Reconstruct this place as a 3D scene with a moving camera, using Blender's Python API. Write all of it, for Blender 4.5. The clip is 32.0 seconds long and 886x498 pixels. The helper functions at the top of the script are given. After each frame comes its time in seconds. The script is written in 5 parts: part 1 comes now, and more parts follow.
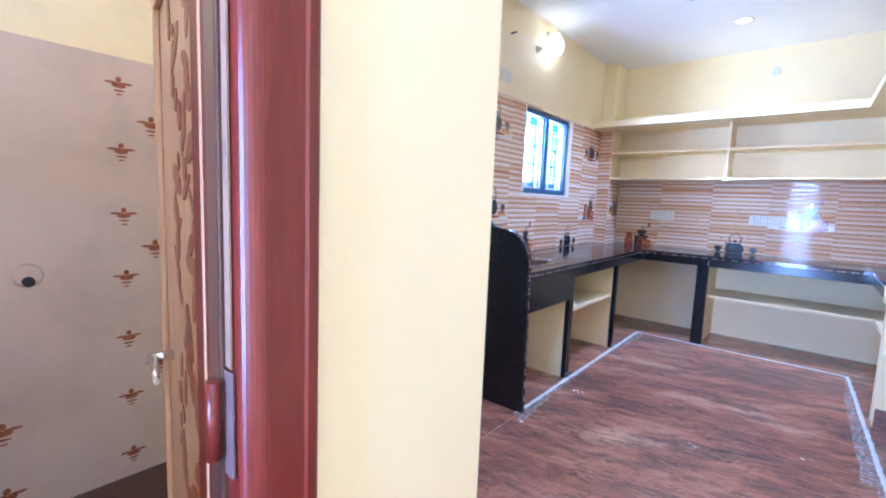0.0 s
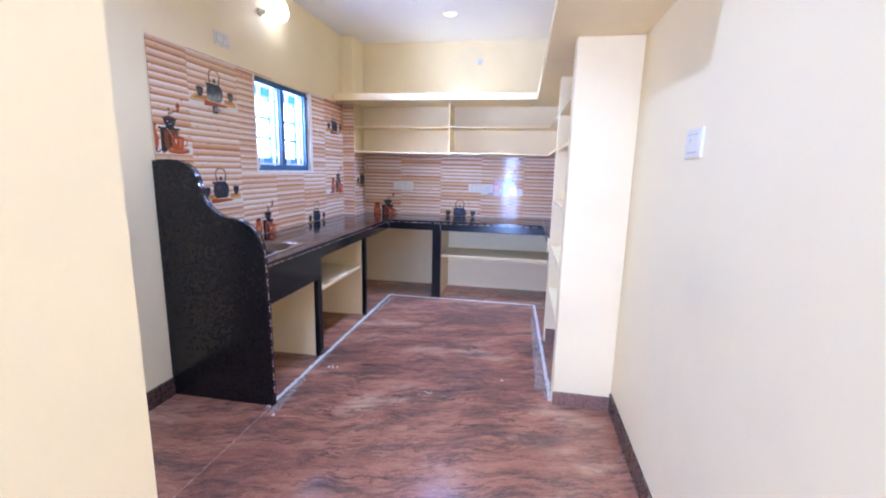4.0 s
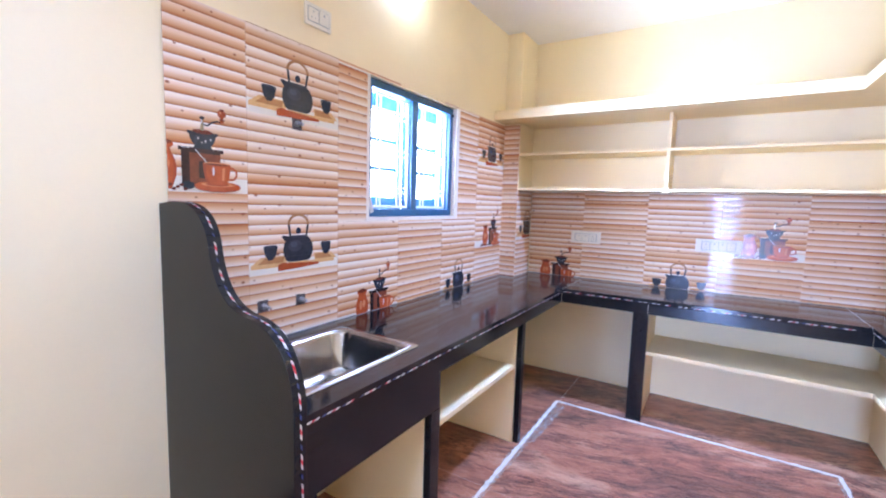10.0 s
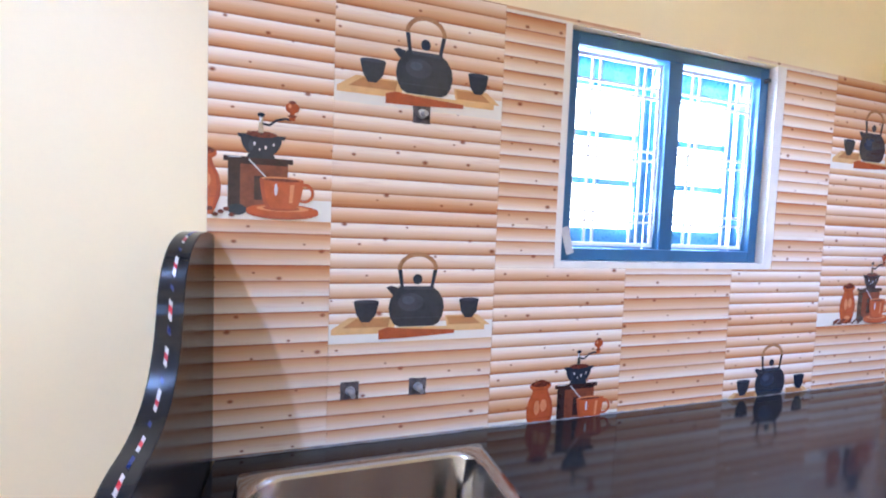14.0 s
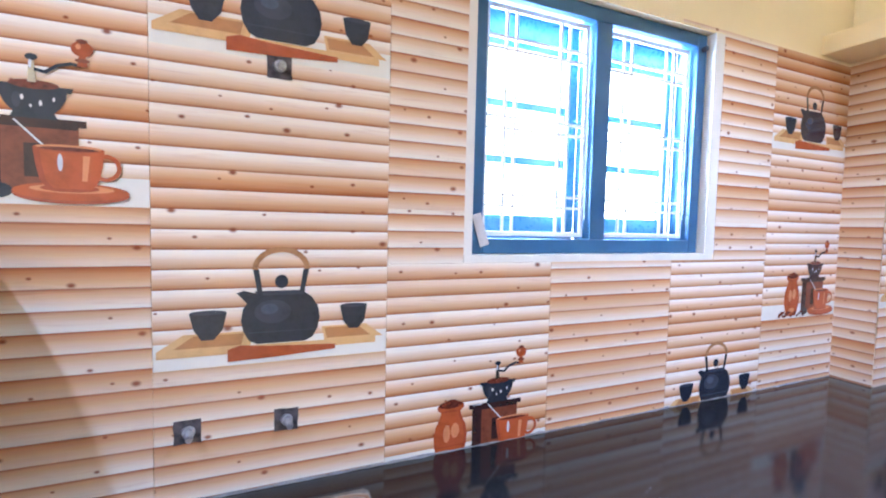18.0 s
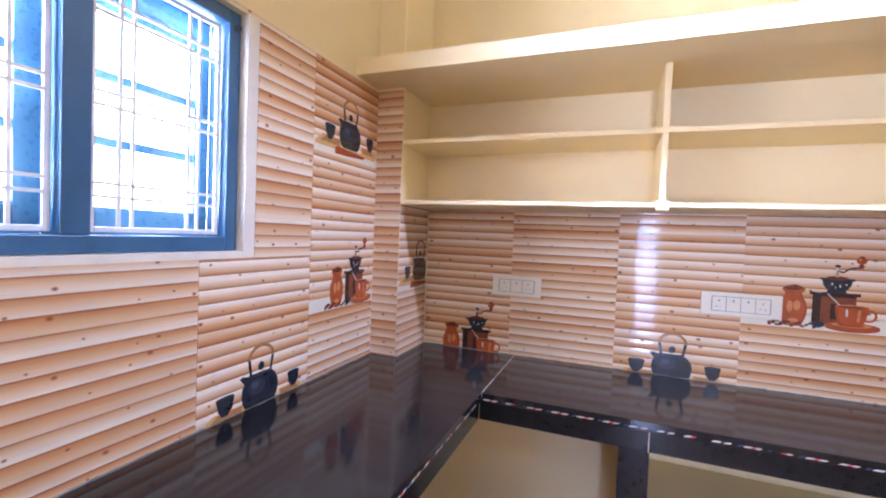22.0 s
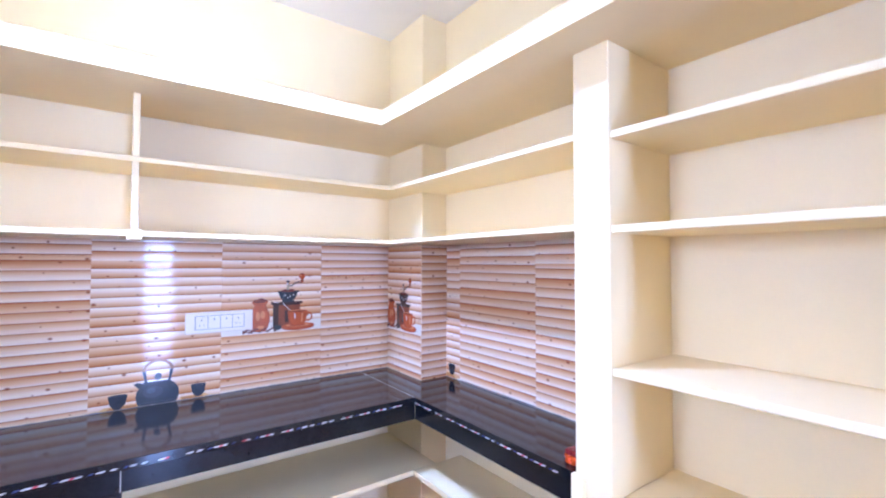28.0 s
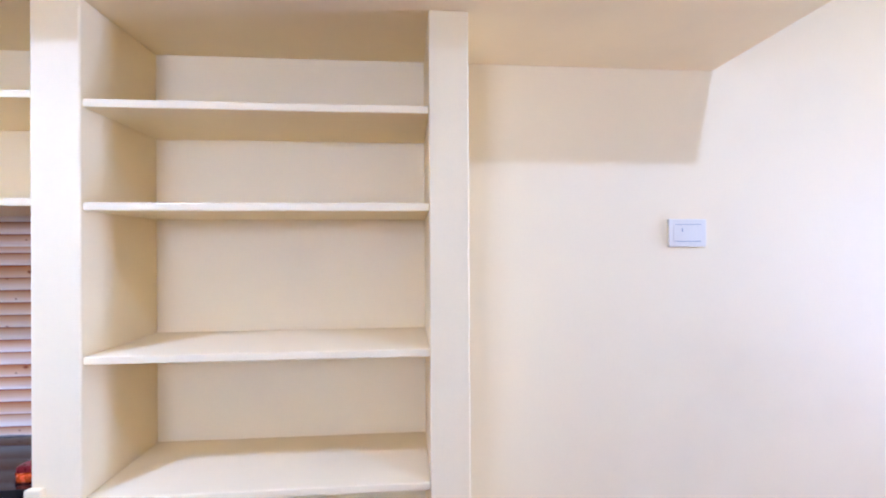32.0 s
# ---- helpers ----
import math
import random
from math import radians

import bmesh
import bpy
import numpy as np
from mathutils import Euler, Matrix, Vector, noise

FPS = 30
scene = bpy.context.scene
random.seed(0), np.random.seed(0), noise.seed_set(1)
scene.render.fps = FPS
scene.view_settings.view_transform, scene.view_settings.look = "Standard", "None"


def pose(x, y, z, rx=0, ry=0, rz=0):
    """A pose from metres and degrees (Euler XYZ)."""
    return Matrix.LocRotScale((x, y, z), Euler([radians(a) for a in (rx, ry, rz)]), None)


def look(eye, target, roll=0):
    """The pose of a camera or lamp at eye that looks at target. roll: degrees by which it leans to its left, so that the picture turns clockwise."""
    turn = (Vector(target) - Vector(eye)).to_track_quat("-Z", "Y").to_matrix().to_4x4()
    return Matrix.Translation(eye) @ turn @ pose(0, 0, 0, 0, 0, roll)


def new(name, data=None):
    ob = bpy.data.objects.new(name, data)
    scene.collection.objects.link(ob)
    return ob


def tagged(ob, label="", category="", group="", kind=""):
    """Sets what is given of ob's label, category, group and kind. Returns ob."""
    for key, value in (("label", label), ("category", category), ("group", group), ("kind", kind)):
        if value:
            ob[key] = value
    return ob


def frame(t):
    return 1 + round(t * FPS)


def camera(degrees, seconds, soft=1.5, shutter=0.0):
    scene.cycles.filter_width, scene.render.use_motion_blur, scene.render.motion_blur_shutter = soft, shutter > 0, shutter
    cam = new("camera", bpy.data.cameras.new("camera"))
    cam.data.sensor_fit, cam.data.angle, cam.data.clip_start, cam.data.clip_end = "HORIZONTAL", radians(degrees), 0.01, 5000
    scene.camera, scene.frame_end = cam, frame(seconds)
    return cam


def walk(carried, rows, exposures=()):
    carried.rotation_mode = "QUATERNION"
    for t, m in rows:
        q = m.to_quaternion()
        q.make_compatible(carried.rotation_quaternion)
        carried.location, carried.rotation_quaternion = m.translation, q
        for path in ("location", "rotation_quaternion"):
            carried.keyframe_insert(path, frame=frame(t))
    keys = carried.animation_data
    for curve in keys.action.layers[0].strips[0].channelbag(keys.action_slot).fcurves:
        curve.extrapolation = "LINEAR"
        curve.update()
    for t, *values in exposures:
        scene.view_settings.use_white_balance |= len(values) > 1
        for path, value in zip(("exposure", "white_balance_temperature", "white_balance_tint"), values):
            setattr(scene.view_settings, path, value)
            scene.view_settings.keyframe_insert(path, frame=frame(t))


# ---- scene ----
# ---------- camera ----------
cam = camera(91.2, 32.0, soft=2.0)
PATH = [
    (0, (1.93, -2.331, 1.269), (0.652, -0.808, 1.047), 2.3),
    (0.5, (1.976, -2.409, 1.343), (1.08, -0.64, 1.082), 1.8),
    (1, (2.051, -2.422, 1.431), (1.418, -0.55, 1.123), 1.3),
    (1.5, (2.044, -2.425, 1.418), (1.669, -0.487, 1.094), 2.1),
    (2, (2.064, -2.414, 1.392), (1.787, -0.46, 1.065), 2.1),
    (2.5, (2.051, -2.39, 1.388), (1.825, -0.431, 1.05), 2.2),
    (3, (2.086, -2.377, 1.364), (1.833, -0.422, 1.026), 2.0),
    (3.5, (2.098, -2.311, 1.408), (1.796, -0.368, 1.044), 1.5),
    (5.5, (2.047, -1.933, 1.412), (1.613, -0.009, 1.079), 1.8),
    (6, (1.961, -1.822, 1.425), (1.505, 0.099, 1.104), 2.0),
    (6.5, (1.895, -1.703, 1.43), (1.414, 0.212, 1.116), 2.0),
    (7, (1.897, -1.549, 1.431), (1.252, 0.322, 1.137), 1.6),
    (7.5, (1.88, -1.389, 1.445), (1.151, 0.452, 1.163), 1.4),
    (8, (1.838, -1.265, 1.444), (1.067, 0.56, 1.171), 1.8),
    (8.5, (1.75, -1.123, 1.442), (0.961, 0.698, 1.195), 2.0),
    (9, (1.65, -1.013, 1.445), (0.848, 0.805, 1.214), 2.0),
    (9.5, (1.59, -0.907, 1.445), (0.715, 0.878, 1.224), 2.0),
    (10, (1.573, -0.755, 1.449), (0.52, 0.933, 1.242), 1.7),
    (10.5, (1.578, -0.598, 1.457), (0.357, 0.974, 1.268), 1.5),
    (11, (1.552, -0.486, 1.453), (0.244, 1.017, 1.275), 1.4),
    (11.5, (1.462, -0.347, 1.453), (0.081, 1.09, 1.283), 2.0),
    (12, (1.348, -0.23, 1.478), (-0.144, 1.09, 1.305), 2.1),
    (12.5, (1.279, -0.111, 1.461), (-0.357, 1.029, 1.304), 1.9),
    (13, (1.242, 0.03, 1.478), (-0.555, 0.899, 1.353), 2.0),
    (13.5, (1.233, 0.133, 1.494), (-0.647, 0.803, 1.363), 2.1),
    (14, (1.197, 0.226, 1.47), (-0.703, 0.841, 1.357), 2.2),
    (14.5, (1.105, 0.311, 1.453), (-0.798, 0.921, 1.363), 2.3),
    (16.5, (0.986, 0.408, 1.433), (-0.961, 0.856, 1.341), 1.3),
    (17, (0.989, 0.449, 1.435), (-0.955, 0.909, 1.331), 1.1),
    (17.5, (1.004, 0.479, 1.438), (-0.894, 1.1, 1.331), 1.3),
    (18, (1.019, 0.496, 1.443), (-0.821, 1.273, 1.334), 1.3),
    (18.5, (1.032, 0.514, 1.451), (-0.735, 1.444, 1.336), 1.5),
    (19, (1.042, 0.536, 1.459), (-0.622, 1.64, 1.339), 1.9),
    (19.5, (1.069, 0.582, 1.452), (-0.466, 1.859, 1.354), 1.8),
    (20, (1.081, 0.643, 1.453), (-0.332, 2.055, 1.359), 2.0),
    (20.5, (1.09, 0.709, 1.456), (-0.23, 2.209, 1.366), 1.8),
    (21, (1.119, 0.763, 1.463), (-0.121, 2.33, 1.368), 1.9),
    (21.5, (1.125, 0.807, 1.458), (0.079, 2.509, 1.365), 1.9),
    (22, (1.086, 0.848, 1.442), (0.362, 2.711, 1.379), 2.3),
    (22.5, (1.064, 0.892, 1.441), (0.623, 2.842, 1.383), 2.2),
    (23, (1.033, 0.906, 1.431), (0.846, 2.896, 1.381), 1.9),
    (23.5, (1.02, 0.911, 1.431), (0.917, 2.908, 1.388), 1.7),
    (24, (1.011, 0.898, 1.435), (0.985, 2.897, 1.411), 1.3),
    (24.5, (0.998, 0.869, 1.439), (1.087, 2.867, 1.425), 0.9),
    (26.5, (1.202, 0.821, 1.499), (1.785, 2.734, 1.526), -0.2),
    (27, (1.188, 0.78, 1.485), (1.999, 2.608, 1.541), 0.1),
    (27.5, (1.222, 0.731, 1.489), (2.225, 2.459, 1.548), -0.1),
    (28, (1.235, 0.688, 1.485), (2.413, 2.303, 1.546), 0.1),
    (28.5, (1.229, 0.642, 1.484), (2.551, 2.142, 1.541), 0.3),
    (29, (1.238, 0.589, 1.465), (2.753, 1.892, 1.525), 0.6),
    (29.5, (1.237, 0.533, 1.462), (2.928, 1.6, 1.515), 0.5),
    (30, (1.236, 0.504, 1.46), (3.048, 1.348, 1.509), 0.5),
    (30.5, (1.231, 0.491, 1.472), (3.134, 1.106, 1.502), 0.3),
    (31, (1.183, 0.541, 1.458), (3.158, 0.852, 1.491), 0.2),
    (31.5, (1.158, 0.54, 1.466), (3.157, 0.607, 1.474), 0.0),
    (32, (1.14, 0.552, 1.462), (3.134, 0.391, 1.465), -0.3),
]
walk(cam, [(t, look(eye, target, roll)) for t, eye, target, roll in PATH], exposures=(
    (0, 1.02, 5100, 4), (1, 0.84, 5350, 6), (3, 0.82, 5500, 10), (6, 1.02, 5650, 10), (7, 1.05, 5700, 10), (9, 1.22, 5700, 10), (12, 1.34, 5700, 7), (14, 1.31, 5750, 5),
    (17, 1.3, 6050, 4), (19, 1.5, 5700, 0), (20, 1.42, 5750, 4), (21, 1.28, 6200, 7), (22, 0.92, 6850, 12), (23, 1.36, 6400, 9), (24, 1.5, 5750, 6),
    (27, 1.32, 5500, 11), (29, 1.18, 5350, 12), (31, 0.9, 5550, 12), (32, 0.84, 5600, 12)))


# ---------- world, lamps, exposure ----------
world = bpy.data.worlds.new("sky")
scene.world = world
world.use_nodes = True
wn = world.node_tree
sky = wn.nodes.new("ShaderNodeTexSky")
sky.sky_type = "NISHITA"
sky.sun_disc = False
sky.sun_elevation, sky.sun_rotation = radians(50), radians(200)
wn.links.new(sky.outputs[0], wn.nodes["Background"].inputs[0])
wn.nodes["Background"].inputs[1].default_value = 0.1


def lamp(name, kind, m, watts, colour, size=0.1, size_y=0.0):
    data = bpy.data.lights.new(name, kind)
    data.energy, data.color = watts, colour
    if kind == "AREA":
        data.shape, data.size, data.size_y = ("RECTANGLE", size, size_y) if size_y else ("DISK", size, size)
    else:
        data.shadow_soft_size = size
    ob = new(name, data)
    ob.matrix_world = m
    return ob


CEIL = 2.86
FLOOR = -0.028
SOUTH_WALL = -4.6
COOL = (0.425, 0.585, 1.15)
lamp("sun", "SUN", look((-3, -4, 8), (0, 0, 0)), 2.5, (1, 0.96, 0.9), 0.1).data.angle = radians(0.5)
lamp("window_daylight", "AREA", look((-0.16, 1.47, 1.76), (1, 1.47, 1.5)), 38, (0.42, 0.585, 1.15), 0.85, 0.7)
lamp("downlight_beam", "AREA", look((1.34, 2.15, CEIL - 0.025), (1.34, 2.15, 0)), 27, COOL, 0.12).data.spread = radians(126)
lamp("entrance_downlight_beam", "AREA", look((1.23, -0.72, CEIL - 0.025), (1.23, -0.72, 0)), 18.5, COOL, 0.08).data.spread = radians(150)
lamp("bulb_glow", "POINT", Matrix.Translation((0.17, 1.30, 2.60)), 0.5, COOL, 0.05)
# Added fill light, out of view, that brightens the wall beside the bathroom door.
lamp("tube_fill", "AREA", look((2.645, -2.4, 2.6), (1.2, -2.0, 1.3)), 11, COOL, 0.6, 0.04)
lamp("hall_daylight", "AREA", look((1.75, SOUTH_WALL - 0.14, 1.02), (1.75, 3.0, 1.02)), 180, (0.43, 0.59, 1.14), 0.44, 2.04)
# Unseen fill lamp without a fixture, added to brighten the bathroom.
lamp("bathroom_fill", "POINT", Matrix.Translation((0.6, -2.5, 2.45)), 14, (0.58, 0.64, 1.0), 0.06)

# ---------- materials ----------


def srgb(r, g, b):
    return tuple(((c / 255) / 12.92 if c / 255 <= 0.04045 else ((c / 255 + 0.055) / 1.055) ** 2.4) for c in (r, g, b)) + (1,)


class Nodes:
    """A small builder round one material's node tree."""

    def __init__(self, name, rough=0.5, metal=0.0, spec=0.5, coat=0.0):
        self.mat = bpy.data.materials.new(name)
        self.mat.use_nodes = True
        self.t = self.mat.node_tree
        self.b = self.t.nodes["Principled BSDF"]
        self.b.inputs["Roughness"].default_value = rough
        self.b.inputs["Metallic"].default_value = metal
        self.b.inputs["Specular IOR Level"].default_value = spec
        self.b.inputs["Coat Weight"].default_value = coat
        self.b.inputs["Coat Roughness"].default_value = 0.08

    def n(self, kind, **kw):
        node = self.t.nodes.new("ShaderNode" + kind)
        for k, v in kw.items():
            if k in node.inputs:
                node.inputs[k].default_value = v
        return node

    def link(self, a, b):
        self.t.links.new(a, b)

    def coords(self, scale=(1, 1, 1), which="Object"):
        c, m = self.n("TexCoord"), self.n("Mapping")
        self.link(c.outputs[which], m.inputs[0])
        m.inputs["Scale"].default_value = scale
        return m.outputs[0]

    def noise(self, vec, scale, detail=4, rough=0.55, distort=0.0):
        x = self.n("TexNoise", Scale=scale, Detail=detail, Roughness=rough, Distortion=distort)
        self.link(vec, x.inputs["Vector"])
        return x.outputs["Fac"]

    def ramp(self, fac, stops):
        r = self.n("ValToRGB")
        el = r.color_ramp.elements
        while len(el) < len(stops):
            el.new(0.5)
        for e, (p, c) in zip(el, stops):
            e.position, e.color = p, c
        self.link(fac, r.inputs[0])
        return r.outputs[0]

    def mix(self, fac, a, b, mode="MIX"):
        m = self.t.nodes.new("ShaderNodeMix")
        m.data_type, m.blend_type = "RGBA", mode
        for socket, v in ((m.inputs[0], fac), (m.inputs[6], a), (m.inputs[7], b)):
            if hasattr(v, "links"):
                self.link(v, socket)
            else:
                socket.default_value = v
        return m.outputs[2]

    def math(self, op, a, b=0.0):
        m = self.t.nodes.new("ShaderNodeMath")
        m.operation = op
        for socket, v in ((m.inputs[0], a), (m.inputs[1], b)):
            if hasattr(v, "links"):
                self.link(v, socket)
            else:
                socket.default_value = v
        return m.outputs[0]

    def colour(self, c):
        self.link(c, self.b.inputs["Base Color"])

    def bump(self, h, strength=0.2, dist=0.01):
        u = self.n("Bump", Strength=strength, Distance=dist)
        self.link(h, u.inputs["Height"])
        self.link(u.outputs[0], self.b.inputs["Normal"])


def plain(name, c, rough=0.5, metal=0.0, vary=0.06, scale=6, grain=60, bump=0.05, coat=0.0, spec=0.5):
    """A paint, plastic or metal with two scales of variation."""
    k = Nodes(name, rough, metal, spec, coat)
    v = k.coords()
    dark = tuple(x * (1 - vary * 2) for x in c[:3]) + (1,)
    light = tuple(min(1, x * (1 + vary)) for x in c[:3]) + (1,)
    big = k.ramp(k.noise(v, scale, 5), [(0.3, dark), (0.5, c), (0.75, light)])
    small = k.noise(v, grain, 3)
    k.colour(k.mix(0.12, big, k.ramp(small, [(0.35, dark), (0.65, light)])))
    k.link(k.ramp(small, [(0.3, (max(0, rough - 0.06),) * 3 + (1,)), (0.7, (min(1, rough + 0.06),) * 3 + (1,))]), k.b.inputs["Roughness"])
    if bump:
        k.bump(k.noise(v, grain * 1.7, 4), bump, 0.004)
    return k.mat


def emitter(name, c, strength):
    k = Nodes(name, 0.4)
    k.b.inputs["Base Color"].default_value = c
    k.b.inputs["Emission Color"].default_value = c
    k.b.inputs["Emission Strength"].default_value = strength
    return k.mat


def log_tile_material():
    """Printed glazed tile: a stack of round pine logs, light above and orange below, with grain and knots."""
    k = Nodes("log_print_tile", 0.045, 0.0, 0.18, 0.0)
    c = k.n("TexCoord")
    s = k.n("SeparateXYZ")
    k.link(c.outputs["UV"], s.inputs[0])
    info = k.n("ObjectInfo")
    rows = k.math("DIVIDE", s.outputs[1], LOG)
    f = k.math("FRACT", rows)
    row = k.math("FLOOR", rows)
    seed = k.math("ADD", row, k.math("MULTIPLY", info.outputs["Random"], 37.0))
    wn_ = k.n("TexWhiteNoise")
    wn_.noise_dimensions = "1D"
    k.link(seed, wn_.inputs["W"])
    comb = k.n("CombineXYZ")
    k.link(k.math("ADD", k.math("MULTIPLY", s.outputs[0], 7.0), k.math("MULTIPLY", seed, 3.7)), comb.inputs[0])
    k.link(k.math("MULTIPLY", s.outputs[1], 120.0), comb.inputs[1])
    k.link(seed, comb.inputs[2])
    grain = k.noise(comb.outputs[0], 1.0, 5, 0.6, 0.6)
    soft = k.math("ADD", f, k.math("MULTIPLY", k.math("SUBTRACT", grain, 0.5), 0.34))
    a = k.ramp(soft, [(0.0, srgb(172, 100, 58)), (0.16, srgb(202, 138, 90)), (0.45, srgb(224, 176, 132)), (0.74, srgb(238, 208, 174)), (0.96, srgb(246, 234, 214))])
    b = k.ramp(soft, [(0.0, srgb(190, 128, 86)), (0.18, srgb(217, 172, 130)), (0.45, srgb(232, 202, 166)), (0.75, srgb(244, 228, 204)), (0.97, srgb(244, 228, 204))])
    body = k.mix(wn_.outputs["Value"], a, b)
    wr = k.n("TexWhiteNoise")
    wr.noise_dimensions = "1D"
    k.link(k.math("ADD", k.math("MULTIPLY", seed, 1.7), 11.3), wr.inputs["W"])
    body = k.mix(k.ramp(wr.outputs["Value"], [(0.5, (0, 0, 0, 1)), (1.0, (0.75, 0.75, 0.75, 1))]), body, srgb(230, 190, 146), "MULTIPLY")
    body = k.mix(k.math("MULTIPLY", k.ramp(grain, [(0.52, (0, 0, 0, 1)), (0.75, (1, 1, 1, 1))]), 0.42), body, srgb(196, 134, 92))
    edge = k.ramp(f, [(0.0, (1, 1, 1, 1)), (0.05, (0.9, 0.9, 0.9, 1)), (0.11, (0, 0, 0, 1))])
    body = k.mix(k.math("MULTIPLY", edge, 0.55), body, srgb(148, 88, 62))
    kc = k.n("CombineXYZ")
    k.link(k.math("ADD", k.math("MULTIPLY", s.outputs[0], 9.0), k.math("MULTIPLY", info.outputs["Random"], 19.0)), kc.inputs[0])
    k.link(k.math("MULTIPLY", s.outputs[1], 13.0), kc.inputs[1])
    vor = k.n("TexVoronoi", Scale=1.0, Randomness=0.9)
    vor.voronoi_dimensions = "2D"
    k.link(kc.outputs[0], vor.inputs["Vector"])
    size = k.n("SeparateColor")
    k.link(vor.outputs["Color"], size.inputs[0])
    knot = k.ramp(k.math("MULTIPLY", vor.outputs["Distance"], k.math("ADD", 0.75, k.math("MULTIPLY", size.outputs[0], 1.3))), [(0.0, (1, 1, 1, 1)), (0.03, (1, 1, 1, 1)), (0.06, (0.4, 0.4, 0.4, 1)), (0.085, (0, 0, 0, 1))])
    body = k.mix(k.math("MULTIPLY", knot, 0.9), body, srgb(138, 66, 34))
    k.colour(body)
    k.bump(k.math("ADD", grain, k.math("MULTIPLY", f, 0.4)), 0.05, 0.002)
    return k.mat


def granite_floor_material():
    """Polished mauve-brown granite: soft dark wisps and fine grain that flow across the room."""
    k = Nodes("brown_granite", 0.2, 0.0, 0.5)
    v = k.coords((1, 1, 1))
    warp = k.n("TexNoise", Scale=2.2, Detail=3)
    k.link(v, warp.inputs["Vector"])
    add = k.n("VectorMath")
    add.operation = "MULTIPLY_ADD"
    k.link(warp.outputs["Color"], add.inputs[0])
    add.inputs[1].default_value = (0.2, 0.15, 0)
    k.link(v, add.inputs[2])

    def stretched(sx, sy, turn, scale, detail, rough):
        r = k.n("Mapping", Rotation=(0, 0, radians(turn)))
        k.link(add.outputs[0], r.inputs[0])
        m = k.n("Mapping", Scale=(sx, sy, 1))
        k.link(r.outputs[0], m.inputs[0])
        return k.noise(m.outputs[0], scale, detail, rough, 0.15)

    patches = stretched(0.9, 2.0, -14, 1.2, 6, 0.62)
    clouds = stretched(1.0, 3.6, -16, 1.7, 11, 0.76)
    grain = stretched(3.2, 15, -9, 2.6, 8, 0.78)
    speck = k.noise(v, 130, 5, 0.8)
    base = k.ramp(patches, [(0.32, srgb(96, 62, 46)), (0.45, srgb(158, 98, 70)), (0.56, srgb(188, 122, 88)), (0.68, srgb(222, 172, 132))])
    base = k.mix(k.math("MULTIPLY", k.ramp(clouds, [(0.48, (0, 0, 0, 1)), (0.62, (1, 1, 1, 1))]), 0.85), base, srgb(56, 48, 43))
    base = k.mix(0.22, base, k.ramp(grain, [(0.38, srgb(58, 40, 33)), (0.5, srgb(152, 98, 72)), (0.62, srgb(206, 154, 118))]))
    vein = stretched(0.7, 3.4, -18, 1.5, 9, 0.66)
    base = k.mix(k.math("MULTIPLY", k.ramp(vein, [(0.488, (0, 0, 0, 1)), (0.499, (1, 1, 1, 1)), (0.503, (1, 1, 1, 1)), (0.52, (0, 0, 0, 1))]), 0.55), base, srgb(48, 40, 36))
    ridge = k.math("ABSOLUTE", k.math("SUBTRACT", stretched(0.9, 4.6, -11, 1.6, 7, 0.66), 0.5))
    where = k.ramp(stretched(1.2, 2.6, -8, 2.3, 3, 0.5), [(0.48, (0, 0, 0, 1)), (0.62, (1, 1, 1, 1))])
    thin = k.math("MULTIPLY", k.ramp(ridge, [(0.0, (1, 1, 1, 1)), (0.022, (0, 0, 0, 1))]), where)
    base = k.mix(k.math("MULTIPLY", thin, 0.9), base, srgb(34, 29, 28))
    base = k.mix(0.2, base, k.ramp(speck, [(0.38, srgb(48, 38, 38)), (0.6, srgb(176, 136, 124))]))
    k.colour(base)
    k.b.inputs["Roughness"].default_value = 0.17
    return k.mat


def black_granite_material(name="black_granite", rough=0.1, spec=0.5):
    k = Nodes(name, rough, 0.0, spec)
    v = k.coords((1, 1, 1))
    m = k.n("Mapping", Scale=(9, 1.2, 9))
    k.link(v, m.inputs[0])
    streak = k.noise(m.outputs[0], 5, 5, 0.6, 0.3)
    speck = k.noise(v, 300, 3, 0.8)
    base = k.ramp(streak, [(0.35, srgb(26, 25, 25)), (0.6, srgb(32, 31, 31)), (0.8, srgb(39, 37, 37))])
    k.colour(k.mix(k.ramp(speck, [(0.6, (0, 0, 0, 1)), (0.78, (0.16, 0.16, 0.16, 1))]), base, srgb(72, 69, 78)))
    k.b.inputs["Roughness"].default_value = rough
    return k.mat


def wood_material(name, dark, light, rough, coat, along=2):
    k = Nodes(name, rough, 0.0, 0.5, coat)
    sc = [14, 14, 14]
    sc[along] = 1.1
    v = k.coords(tuple(sc))
    g = k.noise(v, 3.0, 6, 0.6, 0.8)
    k.colour(k.mix(0.3, k.ramp(g, [(0.32, dark), (0.68, light)]), k.ramp(k.noise(v, 14, 4), [(0.4, dark), (0.6, light)])))
    k.bump(g, 0.15, 0.003)
    return k.mat


def steel_material(name, rough=0.22):
    k = Nodes(name, rough, 1.0)
    v = k.coords((3, 60, 60))
    k.colour(k.ramp(k.noise(v, 8, 4), [(0.3, (0.42, 0.40, 0.38, 1)), (0.7, (0.54, 0.52, 0.50, 1))]))
    k.link(k.ramp(k.noise(k.coords(), 9, 5), [(0.3, (rough * 0.7,) * 3 + (1,)), (0.7, (rough * 1.6,) * 3 + (1,))]), k.b.inputs["Roughness"])
    return k.mat


